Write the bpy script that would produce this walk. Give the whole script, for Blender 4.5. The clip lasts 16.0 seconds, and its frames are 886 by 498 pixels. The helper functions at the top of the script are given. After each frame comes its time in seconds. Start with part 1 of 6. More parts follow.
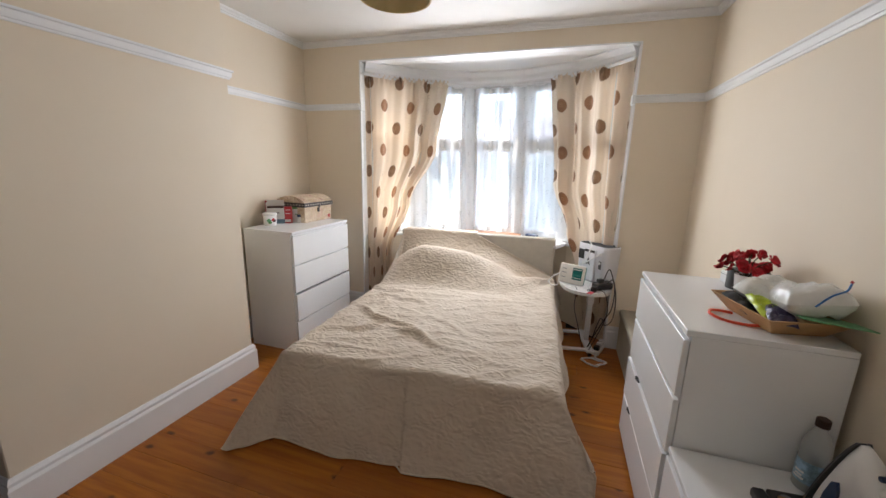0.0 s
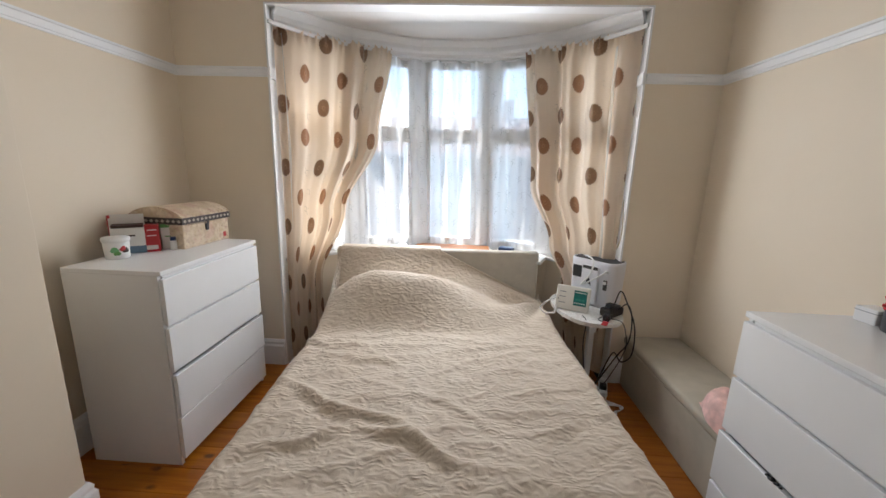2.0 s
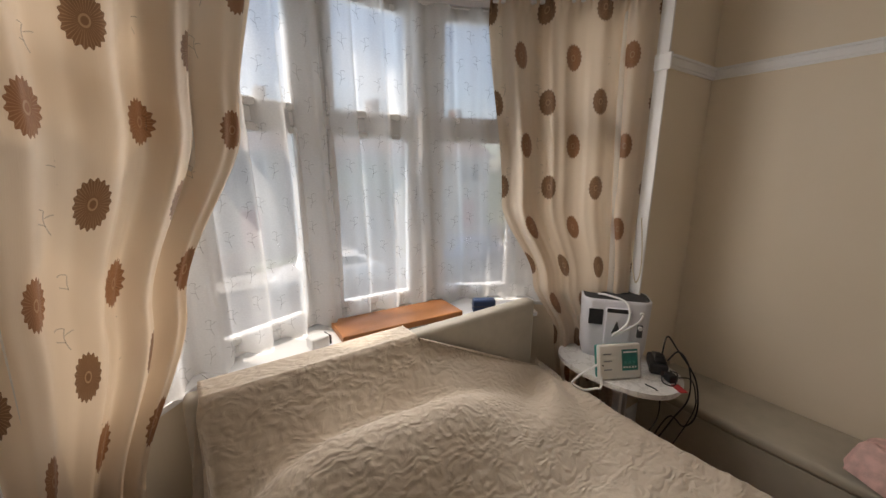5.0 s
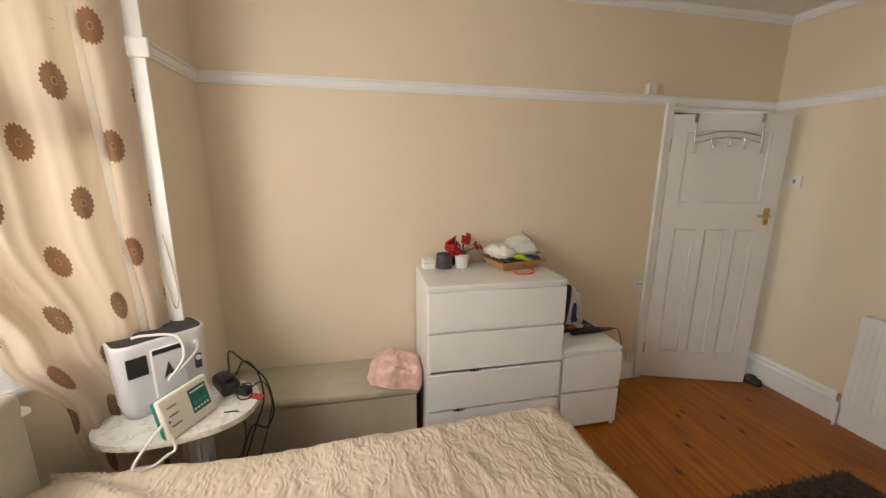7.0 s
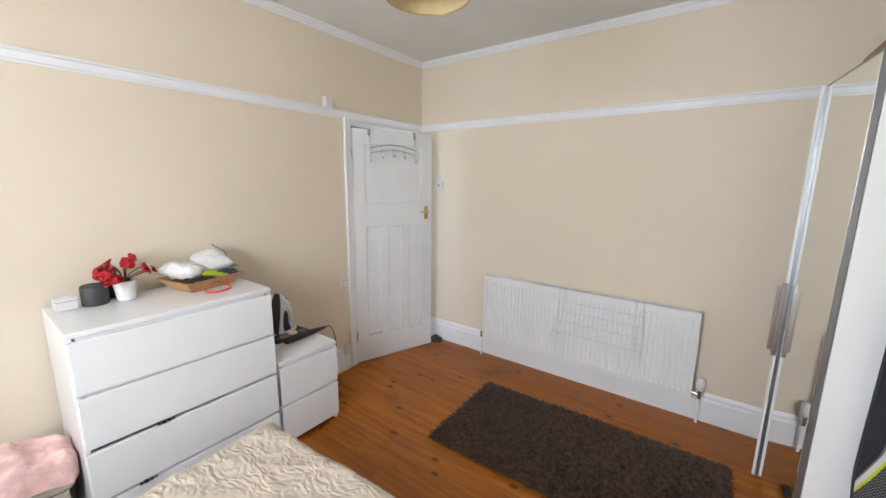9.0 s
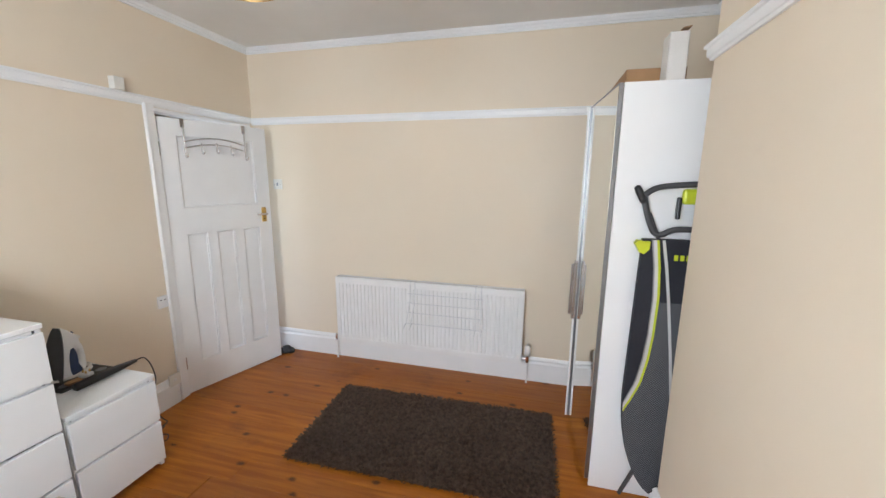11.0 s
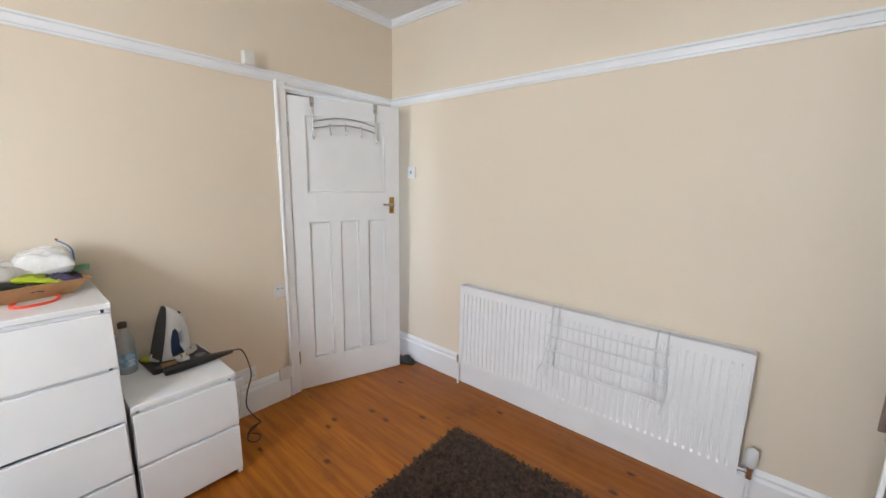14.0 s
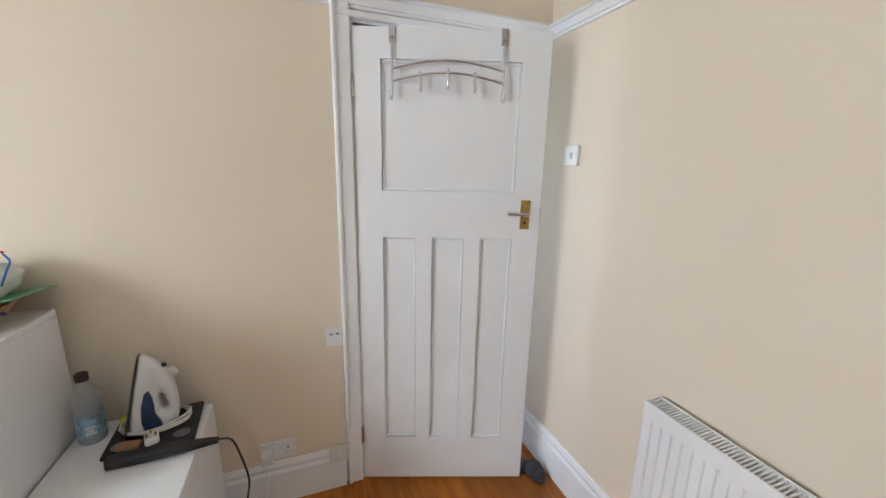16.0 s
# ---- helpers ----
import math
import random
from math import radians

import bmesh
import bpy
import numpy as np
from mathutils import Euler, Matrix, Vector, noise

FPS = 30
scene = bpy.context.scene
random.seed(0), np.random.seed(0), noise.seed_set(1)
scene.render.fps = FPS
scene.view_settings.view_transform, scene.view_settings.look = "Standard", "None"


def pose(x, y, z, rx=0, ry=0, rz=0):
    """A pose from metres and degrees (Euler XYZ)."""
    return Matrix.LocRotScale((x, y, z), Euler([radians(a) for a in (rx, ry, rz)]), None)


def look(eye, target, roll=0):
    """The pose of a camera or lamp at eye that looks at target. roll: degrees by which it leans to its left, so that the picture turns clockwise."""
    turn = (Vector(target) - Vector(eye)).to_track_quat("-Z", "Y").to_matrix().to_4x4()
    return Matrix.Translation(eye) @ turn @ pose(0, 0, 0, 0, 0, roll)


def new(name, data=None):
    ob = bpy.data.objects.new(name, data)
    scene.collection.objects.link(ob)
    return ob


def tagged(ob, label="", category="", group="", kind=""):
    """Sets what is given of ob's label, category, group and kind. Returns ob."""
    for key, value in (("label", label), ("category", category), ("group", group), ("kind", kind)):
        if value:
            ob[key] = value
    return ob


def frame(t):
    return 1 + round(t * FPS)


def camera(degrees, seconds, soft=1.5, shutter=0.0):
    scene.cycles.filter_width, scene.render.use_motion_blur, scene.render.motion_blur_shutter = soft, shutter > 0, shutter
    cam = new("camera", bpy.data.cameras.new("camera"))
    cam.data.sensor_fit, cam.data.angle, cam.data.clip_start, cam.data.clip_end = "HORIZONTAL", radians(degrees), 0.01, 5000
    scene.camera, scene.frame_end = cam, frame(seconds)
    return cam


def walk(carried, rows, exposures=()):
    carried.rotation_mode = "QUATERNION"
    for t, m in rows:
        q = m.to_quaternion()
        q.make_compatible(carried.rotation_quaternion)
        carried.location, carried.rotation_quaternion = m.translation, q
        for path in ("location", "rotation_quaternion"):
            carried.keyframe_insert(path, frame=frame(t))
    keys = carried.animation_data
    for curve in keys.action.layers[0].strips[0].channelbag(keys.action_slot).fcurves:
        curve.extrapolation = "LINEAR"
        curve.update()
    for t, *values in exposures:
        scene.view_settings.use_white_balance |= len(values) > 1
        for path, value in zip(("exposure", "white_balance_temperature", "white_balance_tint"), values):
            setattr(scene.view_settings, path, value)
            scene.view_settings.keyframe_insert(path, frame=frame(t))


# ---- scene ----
cam = camera(99.7, 16.0)
PATH = [
    (0, (0.77, 0.056, 1.53), (0.181, 1.918, 1.099), 1.4),
    (0.5, (0.683, 0.115, 1.539), (0.297, 2.03, 1.111), 1.5),
    (1, (0.553, 0.281, 1.533), (0.347, 2.224, 1.105), 1.6),
    (1.5, (0.379, 0.605, 1.504), (0.24, 2.554, 1.076), 1.6),
    (2, (0.131, 0.871, 1.489), (0.038, 2.824, 1.071), 1.7),
    (2.5, (-0.139, 1.101, 1.501), (-0.162, 3.059, 1.096), 1.5),
    (3, (-0.422, 1.393, 1.452), (-0.354, 3.35, 1.045), 1.5),
    (5.5, (-0.715, 2.558, 1.594), (0.842, 3.734, 1.154), 0.3),
    (6, (-0.675, 2.65, 1.609), (1.231, 3.067, 1.17), 0.3),
    (6.5, (-0.622, 2.554, 1.586), (1.334, 2.566, 1.169), 0.7),
    (7, (-0.623, 2.574, 1.606), (1.29, 2.167, 1.186), 0.5),
    (7.5, (-0.66, 2.568, 1.615), (1.144, 1.81, 1.205), 0.5),
    (8, (-0.678, 2.517, 1.603), (0.983, 1.469, 1.222), 0.8),
    (8.5, (-0.701, 2.47, 1.586), (0.763, 1.156, 1.228), 0.7),
    (9, (-0.692, 2.481, 1.579), (0.473, 0.896, 1.222), 0.6),
    (9.5, (-0.7, 2.479, 1.591), (0.22, 0.742, 1.223), 0.6),
    (10, (-0.728, 2.472, 1.599), (0.003, 0.647, 1.229), 0.6),
    (10.2, (-0.75, 2.471, 1.594), (-0.084, 0.622, 1.225), 0.5),
    (12.3, (-0.728, 2.384, 1.614), (-0.333, 0.459, 1.242), 0.9),
    (12.5, (-0.715, 2.326, 1.6), (-0.238, 0.419, 1.228), 0.9),
    (13, (-0.726, 2.145, 1.583), (0.033, 0.332, 1.215), 0.8),
    (13.5, (-0.708, 1.971, 1.53), (0.323, 0.295, 1.17), 1.0),
    (14, (-0.617, 1.679, 1.471), (0.655, 0.176, 1.118), 1.0),
    (14.5, (-0.522, 1.412, 1.471), (0.921, 0.089, 1.062), 0.9),
    (15, (-0.391, 1.156, 1.51), (1.24, 0.095, 1.047), 1.4),
    (15.5, (-0.103, 0.93, 1.504), (1.634, 0.053, 1.04), 1.0),
    (16, (0.148, 0.666, 1.49), (1.974, -0.022, 1.051), 1.2),
]
EXPOSURES = [(0.0, 1.36, 6150, 11), (2.0, 1.05, 6100, 10), (3.0, 0.78, 6700, 12), (5.5, 0.0, 7450, 16), (6.3, 0.6, 9000, 19), (7.0, 1.24, 7450, 11), (7.5, 1.75, 6100, 8), (8.0, 1.98, 5880, 8), (9.0, 2.05, 5850, 8), (12.5, 2.22, 5850, 8), (16.0, 2.08, 5800, 8)]
walk(cam, [(t, look(eye, target, roll)) for t, eye, target, roll in PATH], EXPOSURES)

# ---- light ----
SUN_EL, SUN_AZ = radians(68), radians(-46)      # azimuth measured from +y, negative towards -x
world = bpy.data.worlds.new("sky")
scene.world = world
world.use_nodes = True
wn = world.node_tree.nodes
sky = wn.new("ShaderNodeTexSky")
sky.sky_type, sky.sun_disc = "NISHITA", False
sky.sun_elevation, sky.sun_rotation = SUN_EL, SUN_AZ
wn["Background"].inputs["Strength"].default_value = 0.15
cloud, spread, blend = wn.new("ShaderNodeTexNoise"), wn.new("ShaderNodeMapRange"), wn.new("ShaderNodeMix")
cloud.inputs["Scale"].default_value, cloud.inputs["Detail"].default_value = 3.2, 7.0
spread.inputs[1].default_value, spread.inputs[2].default_value, spread.inputs[4].default_value = 0.50, 0.68, 0.62
blend.data_type = "RGBA"
blend.inputs[7].default_value = (7.0, 7.1, 7.3, 1)
world.node_tree.links.new(cloud.outputs["Fac"], spread.inputs[0])
world.node_tree.links.new(spread.outputs[0], blend.inputs[0])
world.node_tree.links.new(sky.outputs[0], blend.inputs[6])
world.node_tree.links.new(blend.outputs[2], wn["Background"].inputs["Color"])
sun = new("sun", bpy.data.lights.new("sun", "SUN"))
sun.data.energy, sun.data.angle, sun.data.color = 5.0, radians(0.5), (1.0, 0.95, 0.87)
sun.matrix_world = look((-3, 8, 9), Vector((-3, 8, 9)) - Vector((math.sin(SUN_AZ) * math.cos(SUN_EL), math.cos(SUN_AZ) * math.cos(SUN_EL), math.sin(SUN_EL))))
# area lamps added to stand in for sky light in the bay and landing windows
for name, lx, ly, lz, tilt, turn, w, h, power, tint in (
        # added behind the drawn curtains so that they glow into the room
        ("side_window_fill", -1.107, 3.817, 1.58, 0, 46.6, 0.5, 1.5, 2.2, (0.97, 0.97, 0.98)),
        ("side_window_fill", 1.179, 3.817, 1.58, 0, -46.6, 0.5, 1.5, 2.2, (0.97, 0.97, 0.98)),
        # added room fill on the room side of the net, no real source there
        ("bay_window_fill", 0.036, 3.885, 1.69, 12, 0, 1.0, 1.1, 12.8, (0.98, 0.97, 0.96)),
        # added outside the glass to whiten the net from behind
        ("bay_window_fill", 0.036, 4.26, 1.60, 0, 0, 1.3, 1.4, 8.0, (0.72, 0.87, 1.0)),
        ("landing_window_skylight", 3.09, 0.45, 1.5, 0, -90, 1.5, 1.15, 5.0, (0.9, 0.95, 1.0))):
    fill_lamp = new(name, bpy.data.lights.new(name, "AREA"))
    fill_lamp.data.shape, fill_lamp.data.size, fill_lamp.data.size_y = "RECTANGLE", w, h
    fill_lamp.data.energy, fill_lamp.data.color = power, tint
    fill_lamp.matrix_world = pose(lx, ly, lz, -90 + tilt, 0, turn)

# ---- helpers of this scene ----
def mesh_ob(name, bm, material, parent=None, label="", smooth=False):
    me = bpy.data.meshes.new(name)
    bmesh.ops.recalc_face_normals(bm, faces=bm.faces)
    bm.to_mesh(me)
    bm.free()
    if smooth:
        me.polygons.foreach_set("use_smooth", [True] * len(me.polygons))
    me.materials.append(material)
    ob = new(name, me)
    if parent is not None:
        ob.parent = parent
    if label:
        ob["label"] = label
    return ob


def part(name, bm, material, parent, label="", smooth=False):
    return mesh_ob(name, bm, material, parent, label, smooth)


def thing(name, m, label, category, group="", kind=""):
    ob = new(name)
    ob.empty_display_size = 0.05
    ob.matrix_world = m
    return tagged(ob, label, category, group, kind)


def struct(name, bm, material, label="", smooth=False):
    return tagged(mesh_ob(name, bm, material, None, label, smooth), kind="structure")


def add_box(bm, x0, x1, y0, y1, z0, z1, bevel=0.0, seg=1, m=None):
    vs = [bm.verts.new((x, y, z)) for z in (z0, z1) for y in (y0, y1) for x in (x0, x1)]
    fs = [bm.faces.new([vs[i] for i in f]) for f in ((0, 2, 3, 1), (4, 5, 7, 6), (0, 1, 5, 4), (2, 6, 7, 3), (0, 4, 6, 2), (1, 3, 7, 5))]
    geo = set(vs)
    if bevel > 0:
        es = {e for f in fs for e in f.edges}
        r = bmesh.ops.bevel(bm, geom=list(es), offset=bevel, segments=seg, affect="EDGES", profile=0.5)
        geo = set(r["verts"]) | {v for v in geo if v.is_valid}
    if m is not None:
        bmesh.ops.transform(bm, matrix=m, verts=[v for v in geo if v.is_valid])
    return bm


def box(x0, x1, y0, y1, z0, z1, bevel=0.0, seg=1, m=None):
    return add_box(bmesh.new(), x0, x1, y0, y1, z0, z1, bevel, seg, m)


def add_lathe(bm, profile, seg=24, cx=0.0, cy=0.0, m=None):
    rings = []
    for r, z in profile:
        if r < 1e-6:
            rings.append([bm.verts.new((cx, cy, z))])
        else:
            rings.append([bm.verts.new((cx + r * math.cos(2 * math.pi * i / seg), cy + r * math.sin(2 * math.pi * i / seg), z)) for i in range(seg)])
    for a, b in zip(rings, rings[1:]):
        for i in range(seg):
            j = (i + 1) % seg
            if len(a) == 1 and len(b) == 1:
                continue
            if len(a) == 1:
                bm.faces.new((a[0], b[i], b[j]))
            elif len(b) == 1:
                bm.faces.new((a[i], a[j], b[0]))
            else:
                bm.faces.new((a[i], a[j], b[j], b[i]))
    if m is not None:
        bmesh.ops.transform(bm, matrix=m, verts=[v for ring in rings for v in ring])
    return bm


def lathe(profile, seg=24, cx=0.0, cy=0.0, m=None):
    return add_lathe(bmesh.new(), profile, seg, cx, cy, m)


def smooth_line(pts, n=6):
    """Catmull-Rom through the points."""
    pts = [Vector(p) for p in pts]
    q = [2 * pts[0] - pts[1]] + pts + [2 * pts[-1] - pts[-2]]
    out = []
    for k in range(1, len(q) - 2):
        p0, p1, p2, p3 = q[k - 1:k + 3]
        for i in range(n):
            t = i / n
            out.append(0.5 * (2 * p1 + (p2 - p0) * t + (2 * p0 - 5 * p1 + 4 * p2 - p3) * t * t + (3 * p1 - p0 - 3 * p2 + p3) * t ** 3))
    return out + [pts[-1]]


def add_tube(bm, pts, r, seg=8, curved=True, n=6):
    pts = smooth_line(pts, n) if curved and len(pts) > 2 else [Vector(p) for p in pts]
    rings, side = [], None
    for i, p in enumerate(pts):
        d = (pts[min(i + 1, len(pts) - 1)] - pts[max(i - 1, 0)]).normalized()
        if side is None:
            side = d.cross(Vector((0, 0, 1)) if abs(d.z) < 0.9 else Vector((1, 0, 0))).normalized()
        side = (side - d * side.dot(d)).normalized()
        up = d.cross(side)
        rings.append([bm.verts.new(p + r * (math.cos(2 * math.pi * k / seg) * side + math.sin(2 * math.pi * k / seg) * up)) for k in range(seg)])
    for a, b in zip(rings, rings[1:]):
        for k in range(seg):
            bm.faces.new((a[k], a[(k + 1) % seg], b[(k + 1) % seg], b[k]))
    bm.faces.new(rings[0])
    bm.faces.new(rings[-1])
    return bm


def tube(pts, r, seg=8, curved=True, n=6):
    return add_tube(bmesh.new(), pts, r, seg, curved, n)


def add_prism(bm, outline, z0, z1, m=None):
    """An upright prism over a plan outline."""
    a = [bm.verts.new((x, y, z0)) for x, y in outline]
    b = [bm.verts.new((x, y, z1)) for x, y in outline]
    bm.faces.new(a)
    bm.faces.new(b)
    for i in range(len(a)):
        j = (i + 1) % len(a)
        bm.faces.new((a[i], a[j], b[j], b[i]))
    if m is not None:
        bmesh.ops.transform(bm, matrix=m, verts=a + b)
    return bm


def prism(outline, z0, z1, m=None):
    return add_prism(bmesh.new(), outline, z0, z1, m)


def sweep(bm, profile, line, closed=False):
    """A profile (outward, up) swept along a plan line; outward is to the right of the line's way, corners mitred."""
    line = [Vector(p) for p in line]
    n = len(line)
    rings = []
    for i, p in enumerate(line):
        d1 = (p - line[i - 1]).normalized() if i > 0 else (line[1] - p).normalized()
        d2 = (line[i + 1] - p).normalized() if i < n - 1 else d1
        n1, n2 = Vector((d1.y, -d1.x)), Vector((d2.y, -d2.x))
        mid = (n1 + n2).normalized()
        k = 1 / max(0.3, mid.dot(n1))
        rings.append([bm.verts.new((p.x + mid.x * k * o, p.y + mid.y * k * o, z)) for o, z in profile])
    for a, b in zip(rings, rings[1:]):
        for i in range(len(profile)):
            j = (i + 1) % len(profile)
            bm.faces.new((a[i], a[j], b[j], b[i]))
    bm.faces.new(rings[0])
    bm.faces.new(rings[-1])
    return bm


# ---- materials ----
def nodes_of(name):
    m = bpy.data.materials.new(name)
    m.use_nodes = True
    t = m.node_tree
    return m, t, t.nodes["Principled BSDF"]


def link(t, a, b):
    t.links.new(a, b)


def node(t, kind, **inputs):
    n = t.nodes.new(kind)
    for k, v in inputs.items():
        n.inputs[k.replace("_", " ")].default_value = v
    return n


def mixc(t, fac, a, b, mode="MIX"):
    n = t.nodes.new("ShaderNodeMix")
    n.data_type, n.blend_type = "RGBA", mode
    for slot, v in ((0, fac), (6, a), (7, b)):
        if isinstance(v, bpy.types.NodeSocket):
            t.links.new(v, n.inputs[slot])
        else:
            n.inputs[slot].default_value = v if slot == 0 else (*v[:3], 1)
    return n.outputs[2]


def calc(t, op, a, b=0.0, c=0.0):
    n = t.nodes.new("ShaderNodeMath")
    n.operation = op
    for slot, v in enumerate((a, b, c)):
        if isinstance(v, bpy.types.NodeSocket):
            t.links.new(v, n.inputs[slot])
        else:
            n.inputs[slot].default_value = v
    return n.outputs[0]


def ramp(t, fac, lo, hi):
    n = t.nodes.new("ShaderNodeMapRange")
    n.inputs[1].default_value, n.inputs[2].default_value = lo, hi
    n.interpolation_type = "SMOOTHSTEP"
    t.links.new(fac, n.inputs[0])
    return n.outputs[0]


def noise_of(t, vec, scale, detail=4.0, rough=0.55):
    n = t.nodes.new("ShaderNodeTexNoise")
    n.inputs["Scale"].default_value, n.inputs["Detail"].default_value, n.inputs["Roughness"].default_value = scale, detail, rough
    if vec is not None:
        t.links.new(vec, n.inputs["Vector"])
    return n.outputs["Fac"]


def bump_to(t, b, height, strength, distance):
    n = t.nodes.new("ShaderNodeBump")
    n.inputs["Strength"].default_value, n.inputs["Distance"].default_value = strength, distance
    t.links.new(height, n.inputs["Height"])
    t.links.new(n.outputs[0], b.inputs["Normal"])
    return n


def position(t):
    return t.nodes.new("ShaderNodeNewGeometry").outputs["Position"]


def obj_co(t):
    return t.nodes.new("ShaderNodeTexCoord").outputs["Object"]


def plain(name, color, rough=0.5, metal=0.0, vary=0.08, scale=6.0, bump=0.0, fine=120.0, coat=0.0, stains=0.0):
    """A surface of one colour with variation at two scales, fine relief and a little uneven gloss."""
    m, t, b = nodes_of(name)
    co = obj_co(t)
    big, small = noise_of(t, co, scale, 3), noise_of(t, co, fine, 2)
    dark = tuple(c * (1 - vary) for c in color)
    light = tuple(min(1, c * (1 + vary * 0.6)) for c in color)
    c = mixc(t, ramp(t, big, 0.3, 0.7), dark, light)
    if stains:
        c = mixc(t, calc(t, "MULTIPLY", ramp(t, noise_of(t, co, scale * 0.6, 6, 0.65), 0.58, 0.75), stains), c, tuple(x * 0.6 for x in color))
    link(t, c, b.inputs["Base Color"])
    b.inputs["Metallic"].default_value = metal
    r = t.nodes.new("ShaderNodeMapRange")
    r.inputs[3].default_value, r.inputs[4].default_value = max(0.02, rough - min(0.07, vary)), min(1, rough + min(0.07, vary))
    link(t, small, r.inputs[0])
    link(t, r.outputs[0], b.inputs["Roughness"])
    if coat:
        b.inputs["Coat Weight"].default_value = coat
    if bump:
        bump_to(t, b, small, bump, 0.002)
    return m


def wall_paint():
    m, t, b = nodes_of("cream_wall_paint")
    p = position(t)
    big, mid, fine = noise_of(t, p, 0.9, 4), noise_of(t, p, 7, 4), noise_of(t, p, 260, 2)
    c = mixc(t, ramp(t, big, 0.35, 0.65), (0.79, 0.69, 0.548), (0.81, 0.714, 0.578))
    c = mixc(t, calc(t, "MULTIPLY", ramp(t, mid, 0.55, 0.75), 0.25), c, (0.76, 0.666, 0.535))
    link(t, c, b.inputs["Base Color"])
    b.inputs["Roughness"].default_value = 0.62
    bump_to(t, b, calc(t, "ADD", calc(t, "MULTIPLY", fine, 0.5), mid), 0.12, 0.004)
    return m


def floor_wood():
    m, t, b = nodes_of("varnished_pine_boards")
    info = t.nodes.new("ShaderNodeObjectInfo").outputs["Random"]
    p = position(t)
    off = t.nodes.new("ShaderNodeCombineXYZ")
    link(t, calc(t, "MULTIPLY", info, 37.0), off.inputs[0])
    link(t, calc(t, "MULTIPLY", info, 11.0), off.inputs[2])
    add = t.nodes.new("ShaderNodeVectorMath")
    link(t, p, add.inputs[0])
    link(t, off.outputs[0], add.inputs[1])
    mp = t.nodes.new("ShaderNodeMapping")
    mp.inputs["Scale"].default_value = (1.0, 15, 1)
    link(t, add.outputs[0], mp.inputs["Vector"])
    grain = noise_of(t, mp.outputs[0], 2.2, 6, 0.6)
    mp2 = t.nodes.new("ShaderNodeMapping")
    mp2.inputs["Scale"].default_value = (5, 120, 1)
    link(t, add.outputs[0], mp2.inputs["Vector"])
    fine = noise_of(t, mp2.outputs[0], 2.0, 3)
    vo = t.nodes.new("ShaderNodeTexVoronoi")
    vo.inputs["Scale"].default_value = 1.0
    vo.voronoi_dimensions = "2D"
    mp3 = t.nodes.new("ShaderNodeMapping")
    mp3.inputs["Scale"].default_value = (3.2, 5.5, 1)
    link(t, add.outputs[0], mp3.inputs["Vector"])
    link(t, mp3.outputs[0], vo.inputs["Vector"])
    knot = calc(t, "SUBTRACT", 1.0, ramp(t, calc(t, "ADD", vo.outputs["Distance"], calc(t, "MULTIPLY", calc(t, "SUBTRACT", noise_of(t, p, 24, 3), 0.5), 0.12)), 0.03, 0.12))
    c = mixc(t, ramp(t, grain, 0.32, 0.68), (0.32, 0.090, 0.005), (0.48, 0.162, 0.011))
    c = mixc(t, calc(t, "MULTIPLY", info, 0.55), c, (0.24, 0.075, 0.016))
    c = mixc(t, calc(t, "MULTIPLY", ramp(t, fine, 0.5, 0.75), 0.06), c, (0.22, 0.075, 0.018))
    knot = calc(t, "MULTIPLY", knot, ramp(t, noise_of(t, add.outputs[0], 2.6, 2), 0.46, 0.54))
    c = mixc(t, calc(t, "MULTIPLY", knot, 0.85), c, (0.05, 0.016, 0.005))
    stain = ramp(t, noise_of(t, p, 2.1, 5, 0.65), 0.55, 0.75)
    c = mixc(t, calc(t, "MULTIPLY", stain, 0.55), c, (0.13, 0.042, 0.011))
    link(t, c, b.inputs["Base Color"])
    wear = noise_of(t, p, 5, 5)
    r = t.nodes.new("ShaderNodeMapRange")
    r.inputs[3].default_value, r.inputs[4].default_value = 0.22, 0.5
    link(t, wear, r.inputs[0])
    link(t, r.outputs[0], b.inputs["Roughness"])
    b.inputs["Coat Weight"].default_value = 0.05
    b.inputs["Specular IOR Level"].default_value = 0.32
    b.inputs["Coat Roughness"].default_value = 0.25
    bump_to(t, b, grain, 0.08, 0.002)
    return m


